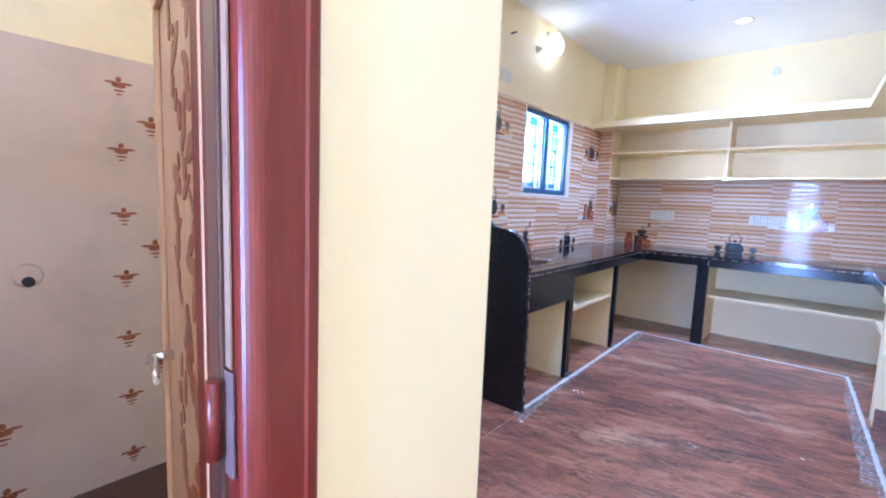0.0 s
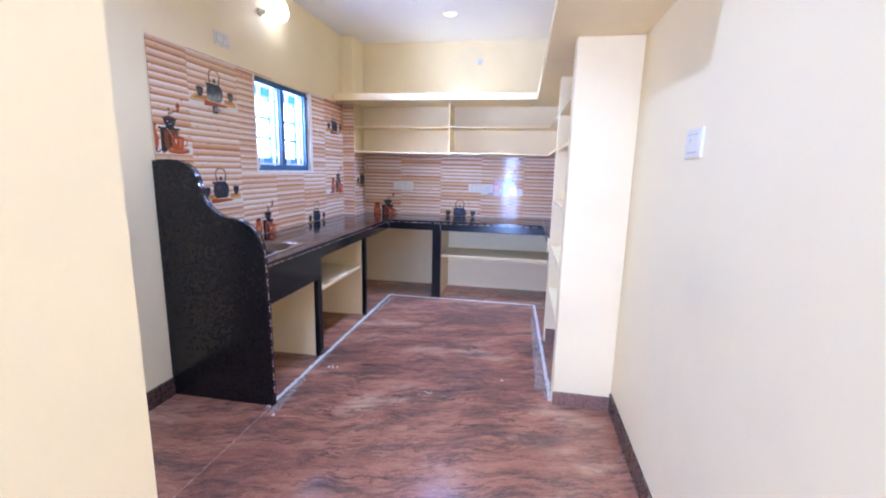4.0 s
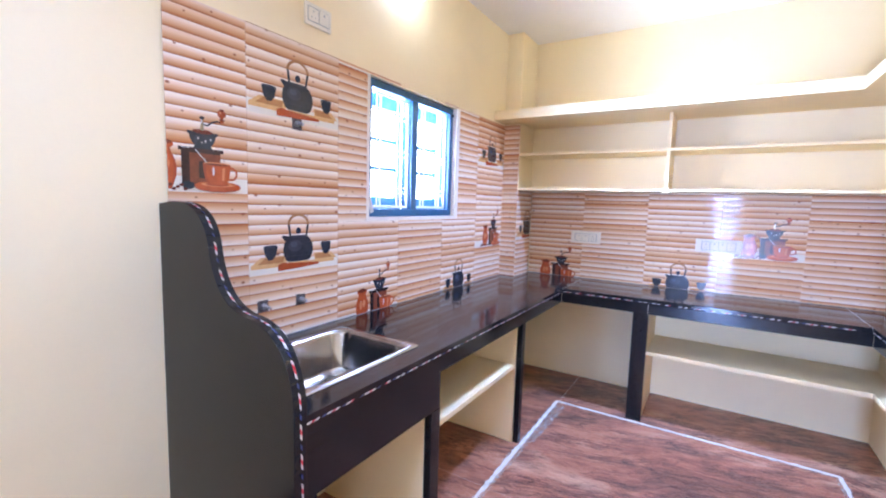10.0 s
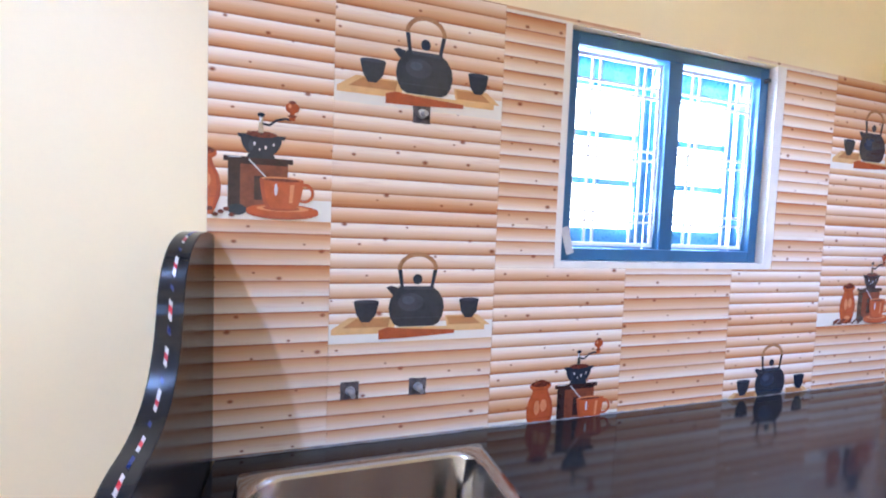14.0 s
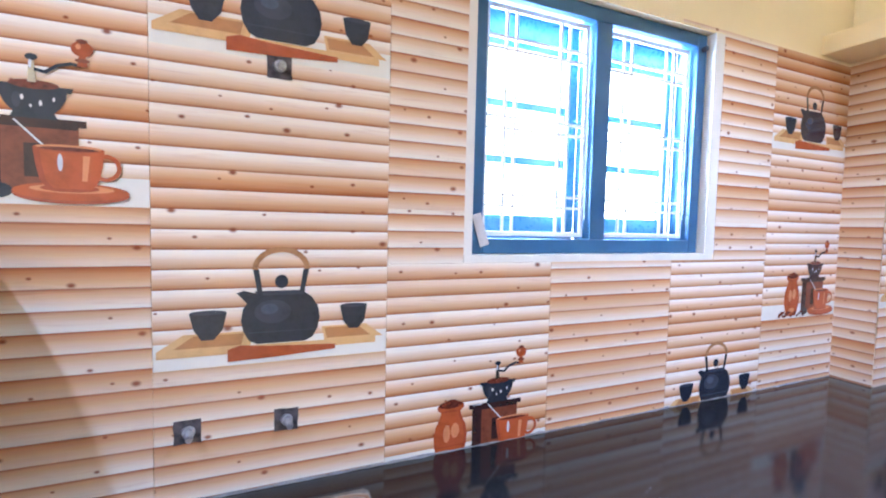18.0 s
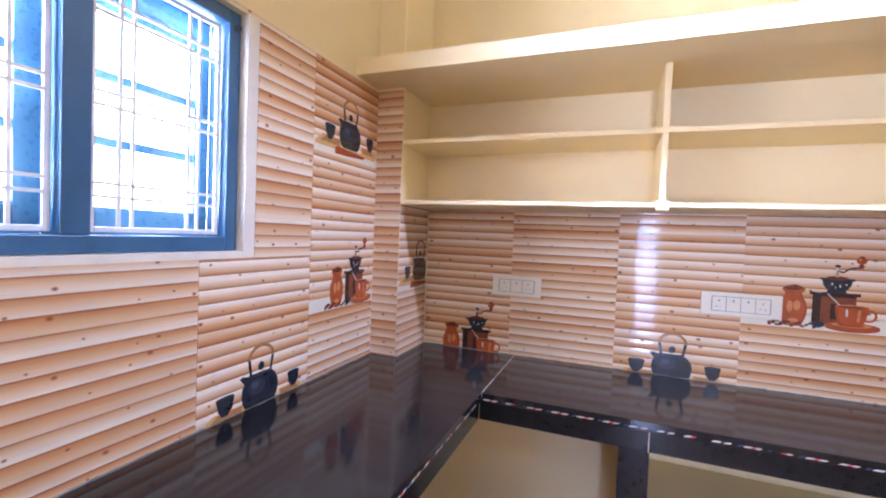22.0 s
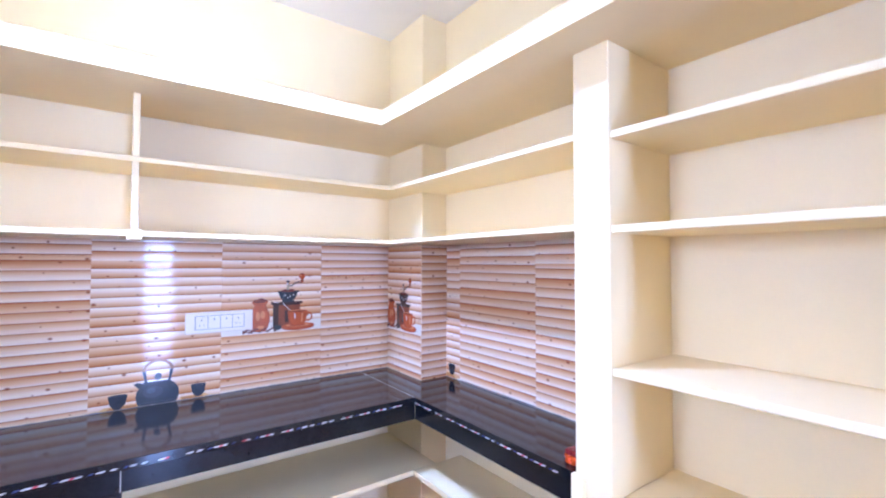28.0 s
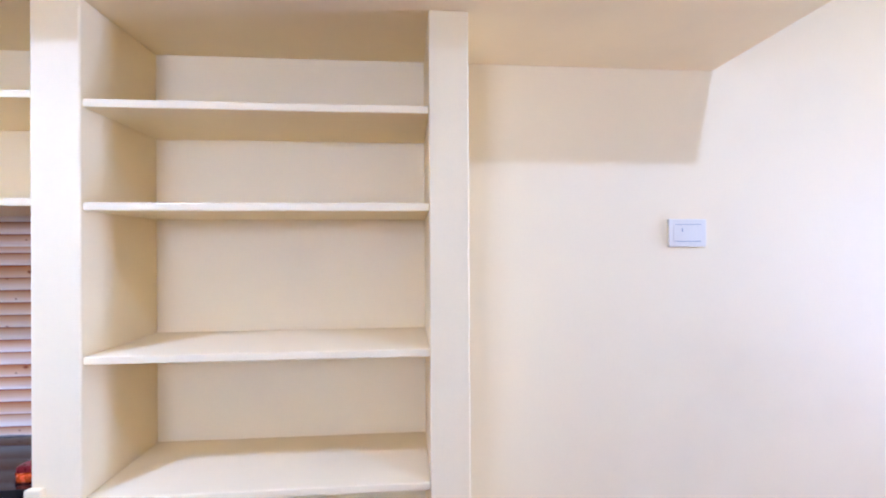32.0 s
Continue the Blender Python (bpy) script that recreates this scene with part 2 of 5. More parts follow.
def smear_material():
    """A thin, streaky film of dry cement; the stone shows through where it was wiped away."""
    k = Nodes("cement_smear", 0.8)
    k.b.inputs["Base Color"].default_value = srgb(206, 198, 184)
    v = k.coords((30, 30, 1))
    k.link(k.ramp(k.noise(v, 1.6, 6, 0.65, 0.4), [(0.40, (0, 0, 0, 1)), (0.75, (0.9, 0.9, 0.9, 1))]), k.b.inputs["Alpha"])
    return k.mat


LOG = 0.0413
M_WALL = plain("cream_wall_paint", (0.96, 0.775, 0.45, 1), 0.55, 0, 0.03, 1.3, 90, 0.06)
# Yellower than the wall paint: the shelves' warm shade is put into the colour.
M_SHELF = plain("shade_warmed_shelf_paint", (0.97, 0.757, 0.41, 1), 0.5, 0, 0.03, 2.0, 80, 0.08)
M_WHITE = plain("white_ceiling_paint", (0.90, 0.83, 0.72, 1), 0.7, 0, 0.02, 1.5, 70, 0.05)
M_LOG = log_tile_material()
M_TILEWHITE = plain("tile_white_print", srgb(238, 226, 204), 0.16, 0, 0.03, 9, 60, 0.0, 0.35)
M_GROUT = plain("grout", srgb(222, 202, 184), 0.8, 0, 0.06, 20, 120)
M_FLOOR = granite_floor_material()
M_BLACK = black_granite_material()
M_BLACK2 = black_granite_material("black_granite_edge", 0.18, 0.36)
M_BARE = plain("bare_wood_strip", srgb(150, 118, 94), 0.7, 0, 0.15, 10, 60, 0.2)
M_CEMENT = plain("white_cement", srgb(206, 198, 182), 0.85, 0, 0.12, 14, 90, 0.3)
M_STEEL = steel_material("stainless_steel", 0.13)
M_PLATE = plain("white_plastic", (0.84, 0.75, 0.58, 1), 0.4, 0, 0.02, 8, 60, 0.0)
M_DARK = plain("dark_slot", (0.03, 0.03, 0.035, 1), 0.5, 0, 0.1)
# Both window blues are lightened for the daylight's haze, the sash most.
M_BLUE = plain("dark_blue_window_paint", srgb(50, 94, 124), 0.35, 0, 0.1, 9, 70, 0.06)
M_SASH = plain("haze_lifted_sash_paint", srgb(62, 114, 142), 0.3, 0, 0.1, 9, 70, 0.06)
M_GRILLE = plain("white_grille_paint", (0.84, 0.81, 0.76, 1), 0.4, 0, 0.04, 9)
M_REVEAL = plain("white_reveal_plaster", (0.84, 0.74, 0.60, 1), 0.7, 0, 0.05, 9, 80, 0.15)
M_RED = plain("red_tape", srgb(190, 44, 52), 0.3, 0, 0.1)
M_TBLUE = plain("blue_tape", srgb(30, 42, 92), 0.3, 0, 0.1)
M_TWHITE = plain("white_tape", srgb(204, 194, 182), 0.3, 0, 0.05)
M_DOORFRAME = wood_material("polished_red_brown_frame", srgb(96, 30, 22), srgb(120, 42, 31), 0.30, 0.15)
M_LEAF = wood_material("carved_teak_leaf", srgb(196, 150, 112), srgb(222, 184, 146), 0.4, 0.2)
M_LEAFDARK = wood_material("dark_teak_stile", srgb(60, 34, 28), srgb(96, 58, 46), 0.35, 0.2)
M_CARVE = plain("stained_carving", srgb(146, 80, 48), 0.4, 0, 0.25, 30)
M_FILLER = plain("grey_filler", srgb(104, 78, 74), 0.7, 0, 0.12, 20)
M_DARKDOOR = wood_material("dark_brown_door", srgb(52, 34, 26), srgb(84, 54, 40), 0.35, 0.2)
M_YELLOW = plain("yellow_paint_patch", srgb(222, 164, 24), 0.5, 0, 0.08)
M_CHROME = plain("chrome", (0.72, 0.72, 0.72, 1), 0.15, 1.0, 0.05, 9, 60, 0.0)
M_BATHTILE = plain("beige_bathroom_tile", srgb(216, 192, 170), 0.2, 0, 0.08, 3, 40, 0.03, 0.2)
M_MOTIF = plain("brown_motif_print", srgb(150, 84, 48), 0.3, 0, 0.2, 30)
M_BATHWALL = plain("yellow_bathroom_paint", srgb(246, 226, 176), 0.6, 0, 0.03)
M_BATHFLOOR = plain("dark_bathroom_floor", srgb(84, 58, 44), 0.35, 0, 0.15, 5)
M_GLOW = emitter("lamp_glow", (0.95, 0.97, 1.0, 1), 5)
M_PIPE = plain("grey_pipe", srgb(150, 148, 145), 0.5, 0, 0.1, 20)
M_SKIRT = plain("dark_granite_skirting", srgb(78, 56, 48), 0.28, 0, 0.15, 9, 60, 0.0)
M_SKIRT2 = plain("brown_granite_skirting", srgb(138, 100, 84), 0.28, 0, 0.15, 9, 60, 0.0)
M_OUT = emitter("bright_outdoors", (0.93, 0.97, 1.0, 1), 7.0)

# printed pictures
P_IRON = plain("print_black_iron", srgb(46, 48, 54), 0.2, 0, 0.16, 40, 160, 0.0, 0.3)
P_CLAY3 = plain("print_clay_shade", srgb(168, 76, 44), 0.2, 0, 0.12, 30, 160, 0.0, 0.3)
P_SHINE = plain("print_white_shine", srgb(214, 206, 200), 0.2, 0, 0.05, 30, 160, 0.0, 0.3)
P_IRON2 = plain("print_iron_sheen", srgb(57, 61, 69), 0.2, 0, 0.12, 40, 160, 0.0, 0.3)
P_GLEAM = plain("print_iron_gleam", srgb(70, 76, 88), 0.2, 0, 0.12, 40, 160, 0.0, 0.3)
P_CANE = plain("print_cane_handle", srgb(176, 124, 80), 0.2, 0, 0.18, 60, 160, 0.0, 0.3)
P_TRAY = plain("print_tray_wood", srgb(222, 172, 112), 0.2, 0, 0.08, 30, 160, 0.0, 0.3)
P_TRAY2 = plain("print_tray_well", srgb(188, 128, 76), 0.2, 0, 0.08, 30, 160, 0.0, 0.3)
P_SPOON = plain("print_spoon", srgb(172, 78, 40), 0.2, 0, 0.12, 30, 160, 0.0, 0.3)
P_CLAY = plain("print_orange_clay", srgb(186, 86, 44), 0.2, 0, 0.12, 30, 160, 0.0, 0.3)
P_CLAY2 = plain("print_clay_light", srgb(216, 134, 86), 0.2, 0, 0.1, 30, 160, 0.0, 0.3)
P_MILL = plain("print_mill_wood", srgb(60, 37, 32), 0.2, 0, 0.2, 50, 160, 0.0, 0.3)
P_MILL2 = plain("print_mill_front", srgb(128, 66, 44), 0.2, 0, 0.16, 50, 160, 0.0, 0.3)
P_BEAN = plain("print_coffee_beans", srgb(112, 52, 36), 0.2, 0, 0.3, 90, 160, 0.0, 0.3)

# ---------- building helpers ----------
WHERE = {}


def thing(name, at, label, category, group="", kind=""):
    ob = new(name)
    ob.empty_display_size = 0.05
    ob.location = at
    WHERE[ob.name] = Vector(at)
    return tagged(ob, label, category, group, kind)


def part(name, bm, material, parent=None, label=""):
    """One mesh object from a bmesh in world metres, under a thing or under a part."""
    base = WHERE[parent.name] if parent else Vector((0, 0, 0))
    if base.length > 0:
        bmesh.ops.translate(bm, verts=bm.verts, vec=-base)
    me = bpy.data.meshes.new(name)
    bmesh.ops.recalc_face_normals(bm, faces=bm.faces)
    bm.to_mesh(me)
    bm.free()
    for m in material if isinstance(material, (list, tuple)) else [material]:
        me.materials.append(m)
    ob = new(name, me)
    WHERE[ob.name] = base
    if parent:
        ob.parent = parent
    return tagged(ob, label) if label else ob


def structure(name, bm, material, label="", category=""):
    return tagged(part(name, bm, material), label, category, kind="structure")


def box(bm, x0, x1, y0, y1, z0, z1, bevel=0.0, slot=0, seg=2):
    vs = [bm.verts.new((x, y, z)) for x in (x0, x1) for y in (y0, y1) for z in (z0, z1)]
    fs = [bm.faces.new([vs[i] for i in q]) for q in ((0, 1, 3, 2), (4, 6, 7, 5), (0, 4, 5, 1), (2, 3, 7, 6), (0, 2, 6, 4), (1, 5, 7, 3))]
    for f in fs:
        f.material_index = slot
    if bevel:
        r = bmesh.ops.bevel(bm, geom=list({e for f in fs for e in f.edges}), offset=bevel, segments=seg, profile=0.5, affect="EDGES")
        for f in r["faces"]:
            f.material_index = slot
    return bm


def boxes(*rows, bevel=0.0):
    bm = bmesh.new()
    for r in rows:
        box(bm, *r, bevel=bevel)
    return bm


def cyl(bm, a, b, r0, r1=None, n=16, slot=0, smooth=True):
    """A closed tube from a to b."""
    a, b = Vector(a), Vector(b)
    r1 = r0 if r1 is None else r1
    q = (b - a).to_track_quat("Z", "Y")
    rings = []
    for p, r in ((a, r0), (b, r1)):
        rings.append([bm.verts.new(p + q @ Vector((r * math.cos(2 * math.pi * i / n), r * math.sin(2 * math.pi * i / n), 0))) for i in range(n)])
    for i in range(n):
        f = bm.faces.new((rings[0][i], rings[0][(i + 1) % n], rings[1][(i + 1) % n], rings[1][i]))
        f.smooth, f.material_index = smooth, slot
    for ring in rings:
        bm.faces.new(ring).material_index = slot
    return bm


def lathe(bm, centre, profile, n=24, slot=0, axis="Z"):
    """Turned shape from (radius, height) pairs about a vertical or other axis."""
    rings = []
    for r, h in profile:
        ring = []
        for i in range(n):
            c, s = r * math.cos(2 * math.pi * i / n), r * math.sin(2 * math.pi * i / n)
            p = {"Z": (c, s, h), "X": (h, c, s), "Y": (c, h, s)}[axis]
            ring.append(bm.verts.new(Vector(centre) + Vector(p)))
        rings.append(ring)
    for a, b in zip(rings, rings[1:]):
        for i in range(n):
            f = bm.faces.new((a[i], a[(i + 1) % n], b[(i + 1) % n], b[i]))
            f.smooth, f.material_index = True, slot
    bm.faces.new(rings[0]).material_index = slot
    bm.faces.new(rings[-1]).material_index = slot
    return bm


def prism(bm, outline, axis, a, b, slot=0, bevel=0.0):
    """Extrudes a 2D outline between a and b along an axis; the outline's two numbers run along the other axes in order."""
    def at(p, q, d):
        return {"x": (d, p, q), "y": (p, d, q), "z": (p, q, d)}[axis]
    lo = [bm.verts.new(at(p, q, a)) for p, q in outline]
    hi = [bm.verts.new(at(p, q, b)) for p, q in outline]
    n = len(outline)
    caps = [bm.faces.new(lo), bm.faces.new(hi)]
    for i in range(n):
        bm.faces.new((lo[i], lo[(i + 1) % n], hi[(i + 1) % n], hi[i]))
    if bevel:
        bmesh.ops.bevel(bm, geom=list({e for f in caps for e in f.edges}), offset=bevel, segments=2, profile=0.5, affect="EDGES")
    return bm

# ---------- setting ----------
FAR, RIGHT, SOUTH = 3.03, 2.70, SOUTH_WALL
WIN = (0.990, 1.936, 1.358, 2.106)   # window opening: y0, y1, z0, z1

wx0, wx1 = -0.16, -0.006
wall_window = structure("wall_window", boxes(
    (wx0, wx1, -0.67, WIN[0], FLOOR, CEIL), (wx0, wx1, WIN[1], FAR + 0.15, FLOOR, CEIL),
    (wx0, wx1, WIN[0], WIN[1], FLOOR, WIN[2]), (wx0, wx1, WIN[0], WIN[1], WIN[3], CEIL)), M_WALL,
    "cream painted kitchen wall with a window opening", "wall")
wall_far = structure("wall_far", boxes((wx1, RIGHT, FAR + 0.006, FAR + 0.15, FLOOR, CEIL)), M_WALL, "cream painted end wall of the kitchen", "wall")
wall_right = structure("wall_right", boxes((RIGHT, RIGHT + 0.15, SOUTH, FAR + 0.15, FLOOR, CEIL)), M_WALL, "long cream painted side wall", "wall")
wall_south = structure("wall_south", boxes((1.30, 1.51, SOUTH - 0.15, SOUTH, FLOOR, CEIL), (1.99, RIGHT, SOUTH - 0.15, SOUTH, FLOOR, CEIL), (1.51, 1.99, SOUTH - 0.15, SOUTH, 2.08, CEIL)), M_WALL, "cream painted wall behind the hall", "wall")
wall_passage_end = structure("wall_passage_end", boxes((-1.45, -1.3, -1.60, -0.6, FLOOR, CEIL)), M_WALL, "cream wall at the end of the passage", "wall")
pillar_left = structure("pillar_left", boxes((wx1, 0.134, 2.706, FAR + 0.006, FLOOR, CEIL), bevel=0.004), M_WALL, "square concrete pillar painted cream in the corner", "pillar")
pillar_right = structure("pillar_right", boxes((2.536, RIGHT, 2.666, FAR + 0.006, FLOOR, CEIL), bevel=0.004), M_WALL, "square concrete pillar painted cream in the corner", "pillar")
ceiling = structure("ceiling", boxes((-1.45, RIGHT + 0.15, SOUTH - 0.15, FAR + 0.15, CEIL, CEIL + 0.12)), M_WHITE, "plain white painted ceiling", "ceiling")

# bathroom block beside the hall, with its door opening towards the hall
BX, BY = 1.44, -1.60
DOOR = (-2.89, -2.004)
wall_bath_hall = structure("wall_bath_hall", boxes(
    (BX - 0.14, BX, DOOR[1], BY, FLOOR, CEIL), (BX - 0.14, BX, SOUTH, DOOR[0], FLOOR, CEIL),
    (BX - 0.14, BX, DOOR[0], DOOR[1], 2.15, CEIL)), M_WALL, "cream painted hall wall beside the bathroom door", "wall")
wall_bath_north = structure("wall_bath_north", boxes((-1.3, BX - 0.14, BY - 0.05, BY, FLOOR, CEIL)), M_WALL, "cream painted passage wall", "wall")
wall_bath_back = structure("wall_bath_back", boxes((-0.45, -0.31, -3.4, BY - 0.05, FLOOR, CEIL)), M_BATHWALL, "yellow painted bathroom wall", "wall")
wall_bath_south = structure("wall_bath_south", boxes((-0.31, BX - 0.14, -3.4, -3.26, FLOOR, CEIL)), M_BATHWALL, "yellow painted bathroom wall", "wall")
# passage door wall, which faces the hall
wall_passage_door = structure("wall_passage_door", boxes((-0.06, wx0 + 0.16, -0.67, -0.6, FLOOR, 0.0), (-1.3, -1.02, -0.67, -0.6, FLOOR, CEIL), (-1.02, wx0, -0.67, -0.6, 2.12, CEIL)), M_WALL,
    "cream wall round a passage door", "wall")

floor_slab = structure("floor", boxes((-1.45, RIGHT + 0.15, SOUTH - 0.15, FAR + 0.15, FLOOR - 0.12, FLOOR - 0.0015)), M_GROUT, "granite floor on a cement bed", "floor")


def skirting(name, rows, material=M_SKIRT, label="low dark brown granite skirting"):
    return structure(name, boxes(*rows, bevel=0.002), material, label, "skirting")


skirting("baseboard_window_wall", [(wx1, 0.012, -0.70, -0.0285, FLOOR, 0.085)])
skirting("baseboard_passage_return", [(-0.05, 0.012, -0.702, -0.67, FLOOR, 0.085)])
skirting("baseboard_right_wall", [(RIGHT - 0.012, RIGHT, SOUTH, 0.372, FLOOR, 0.085)])
skirting("baseboard_shelf_end", [(2.352, RIGHT - 0.013, 0.368, 0.38, FLOOR, 0.055)], M_SKIRT2, "low reddish brown granite skirting")
skirting("baseboard_shelf_inside", [(2.356, RIGHT, 1.396, 1.408, FLOOR, 0.09)], M_SKIRT2, "low reddish brown granite skirting")
skirting("baseboard_hall_wall", [(BX, BX + 0.012, DOOR[1] + 0.01, BY + 0.012, FLOOR, 0.085)])
skirting("baseboard_passage", [(-1.3, BX, BY, BY + 0.012, FLOOR, 0.085)])

# concrete loft shelf that runs round the end and side walls
loft = bmesh.new()
prism(loft, [(wx1, 2.506), (2.203, 2.506), (2.203, -0.604), (RIGHT, -0.604), (RIGHT, FAR + 0.006), (wx1, FAR + 0.006)], "z", 2.134, 2.207, bevel=0.004)
loft = tagged(part("loft_shelf", loft, M_SHELF), "painted concrete loft slab that runs round two walls", "loft", kind="structure")

# outside
outdoors = bmesh.new()
vs = [outdoors.verts.new(p) for p in ((-1.6, -1.5, -0.5), (-1.6, 4.5, -0.5), (-1.6, 4.5, 4.5), (-1.6, -1.5, 4.5))]
outdoors.faces.new(vs)
tagged(part("backdrop", outdoors, M_OUT), "bright daylight outside the kitchen window", "backdrop", kind="structure")

# ---------- window ----------
wy0, wy1, wz0, wz1 = WIN
window = thing("window_1", (-0.06, 1.47, wz0), "dark blue steel casement window with white grilles", "window", kind="structure")
reveal = bmesh.new()
box(reveal, -0.16, 0.001, wy0 - 0.004, wy1 + 0.0, wz0 - 0.012, wz0 + 0.008)
box(reveal, -0.16, 0.001, 1.898, wy1 + 0.006, wz0 + 0.008, wz1)
box(reveal, -0.16, 0.001, wy0 - 0.006, wy0 + 0.018, wz0 + 0.008, wz1)
part("window_sill", reveal, M_REVEAL, window, "white plastered reveal and sill")
fy0, fy1, fz0, fz1 = 1.012, 1.895, wz0 + 0.010, wz1 - 0.002
fm = 0.5 * (fy0 + fy1)


def ring(bm, x0, x1, y0, y1, z0, z1, w, bevel=0.003):
    for r in ((y0, y0 + w, z0, z1), (y1 - w, y1, z0, z1), (y0 + w, y1 - w, z0, z0 + w), (y0 + w, y1 - w, z1 - w, z1)):
        box(bm, x0, x1, *r, bevel=bevel)


bm = bmesh.new()
ring(bm, -0.110, -0.028, fy0, fy1, fz0, fz1, 0.042)
box(bm, -0.110, -0.030, fm - 0.03, fm + 0.03, fz0 + 0.042, fz1 - 0.042, bevel=0.003)
part("window_frame", bm, M_BLUE, window)
for a, b in ((fy0 + 0.042, fm - 0.03), (fm + 0.03, fy1 - 0.042)):
    c, d = fz0 + 0.042, fz1 - 0.042
    bm = bmesh.new()
    lo, hi = c + 0.070, d - 0.090
    for r in ((a - 0.006, a + 0.045, c - 0.006, d + 0.006), (b - 0.045, b + 0.004, c - 0.006, d + 0.006), (a + 0.045, b - 0.045, c - 0.006, lo), (a + 0.045, b - 0.045, hi, d + 0.006)):
        box(bm, -0.138, -0.112, *r, bevel=0.003)
    for i in (1, 2):
        z = lo + i * (hi - lo) / 3
        box(bm, -0.135, -0.115, a + 0.0455, b - 0.0455, z - 0.012, z + 0.012, bevel=0.002)
    part("sash", bm, M_SASH, window)
    bm = bmesh.new()
    ring(bm, -0.062, -0.054, a + 0.006, b - 0.006, c + 0.006, d - 0.006, 0.014, bevel=0.002)
    w = (b - a) / 4
    for i in (1, 3):
        for o in (-0.016, 0.016):
            y = a + i * w + o
            box(bm, -0.061, -0.055, y - 0.004, y + 0.004, c + 0.018, d - 0.018)
    for i in (1, 3, 5):
        for o in (-0.016, 0.016):
            z = c + i * (d - c) / 6 + o
            box(bm, -0.0605, -0.0545, a + 0.018, b - 0.018, z - 0.004, z + 0.004)
    part("grille", bm, M_GRILLE, window, "white painted steel grille")
bm = bmesh.new()
cyl(bm, (-0.05, fy1 - 0.02, fz1 - 0.05), (-0.012, fy1 - 0.02, fz1 - 0.05), 0.008)
part("hook", bm, M_DARK, window)
bm = bmesh.new()
q = Matrix.Translation((-0.025, 1.045, fz0 + 0.065)) @ pose(0, 0, 0, 18, 0, 0)
vs = [bm.verts.new(q @ Vector(p)) for p in ((0, -0.014, -0.045), (0, 0.014, -0.045), (0, 0.014, 0.045), (0, -0.014, 0.045), (0.002, -0.014, -0.045), (0.002, 0.014, -0.045), (0.002, 0.014, 0.045), (0.002, -0.014, 0.045))]
for f in ((0, 1, 2, 3), (4, 5, 6, 7), (0, 1, 5, 4), (1, 2, 6, 5), (2, 3, 7, 6), (3, 0, 4, 7)):
    bm.faces.new([vs[i] for i in f])
part("paper_sticker", bm, M_TWHITE, window, "small white paper sticker")

hall_window = thing("window_2", (1.75, SOUTH - 0.1, FLOOR), "tall slim blue hall window down to the floor with cross bars", "window", kind="structure")
hf = FLOOR + 0.002
part("window_frame", boxes((1.512, 1.55, SOUTH - 0.11, SOUTH - 0.05, hf, 2.078), (1.95, 1.988, SOUTH - 0.11, SOUTH - 0.05, hf, 2.078), (1.55, 1.95, SOUTH - 0.11, SOUTH - 0.05, hf, 0.02), (1.55, 1.95, SOUTH - 0.11, SOUTH - 0.05, 2.04, 2.078)), M_BLUE, hall_window)
part("mullion", boxes((1.73, 1.77, SOUTH - 0.10, SOUTH - 0.06, 0.02, 2.04)), M_BLUE, hall_window)
for i in range(12):
    z = 0.14 + 0.155 * i
    w = 0.02 if i % 3 == 1 else 0.008
    part("cross_bar", boxes((1.55, 1.73, SOUTH - 0.095, SOUTH - 0.075, z - w, z + w), (1.77, 1.95, SOUTH - 0.095, SOUTH - 0.075, z - w, z + w)), M_BLUE, hall_window)

# ---------- worktop ----------
TOP = 0.848
worktop = thing("worktop", (1.3, 2.7, 0.74), "polished black granite kitchen worktop with a striped edge tape", "worktop")
SINK = (0.100, 0.541, 0.100, 0.706)   # x0, x1, y0, y1 of the cut-out


def holed_slab(bm, outer, hole, z0, z1):
    """A slab with a rectangular cut-out, as one closed mesh; both are x0, x1, y0, y1."""
    def loop(r, z):
        return [bm.verts.new((x, y, z)) for x, y in ((r[0], r[2]), (r[1], r[2]), (r[1], r[3]), (r[0], r[3]))]
    ot, it, ob, ib = loop(outer, z1), loop(hole, z1), loop(outer, z0), loop(hole, z0)
    for i in range(4):
        j = (i + 1) % 4
        for f in ((ot[i], ot[j], it[j], it[i]), (ob[i], ob[j], ib[j], ib[i]), (ot[i], ot[j], ob[j], ob[i]), (it[i], it[j], ib[j], ib[i])):
            bm.faces.new(f)
    return bm


slab_left = part("slab", holed_slab(bmesh.new(), (0.0, 0.65, 0.022, FAR), SINK, TOP - 0.035, TOP), M_BLACK, worktop)
slab_far = part("slab", boxes((0.6515, 2.3435, 2.435, FAR, TOP - 0.035, TOP), bevel=0.002), M_BLACK, worktop)
slab_right = part("slab", boxes((2.345, RIGHT, 1.532, FAR, TOP - 0.035, TOP), bevel=0.002), M_BLACK, worktop)
for x in (0.650, 2.3435):
    part("seam", boxes((x, x + 0.0015, 2.44, FAR, TOP - 0.02, TOP + 0.0004)), M_CEMENT, worktop, "white cement seam")
part("edge_band", boxes((0.60, 0.642, 0.022, 2.44, 0.742, TOP - 0.035), bevel=0.002), M_BLACK2, worktop)
part("edge_band", boxes((0.642, 2.353, 2.443, 2.485, 0.742, TOP - 0.035), bevel=0.002), M_BLACK2, worktop)
part("edge_band", boxes((2.353, 2.395, 1.532, 2.443, 0.742, TOP - 0.035), bevel=0.002), M_BLACK2, worktop)
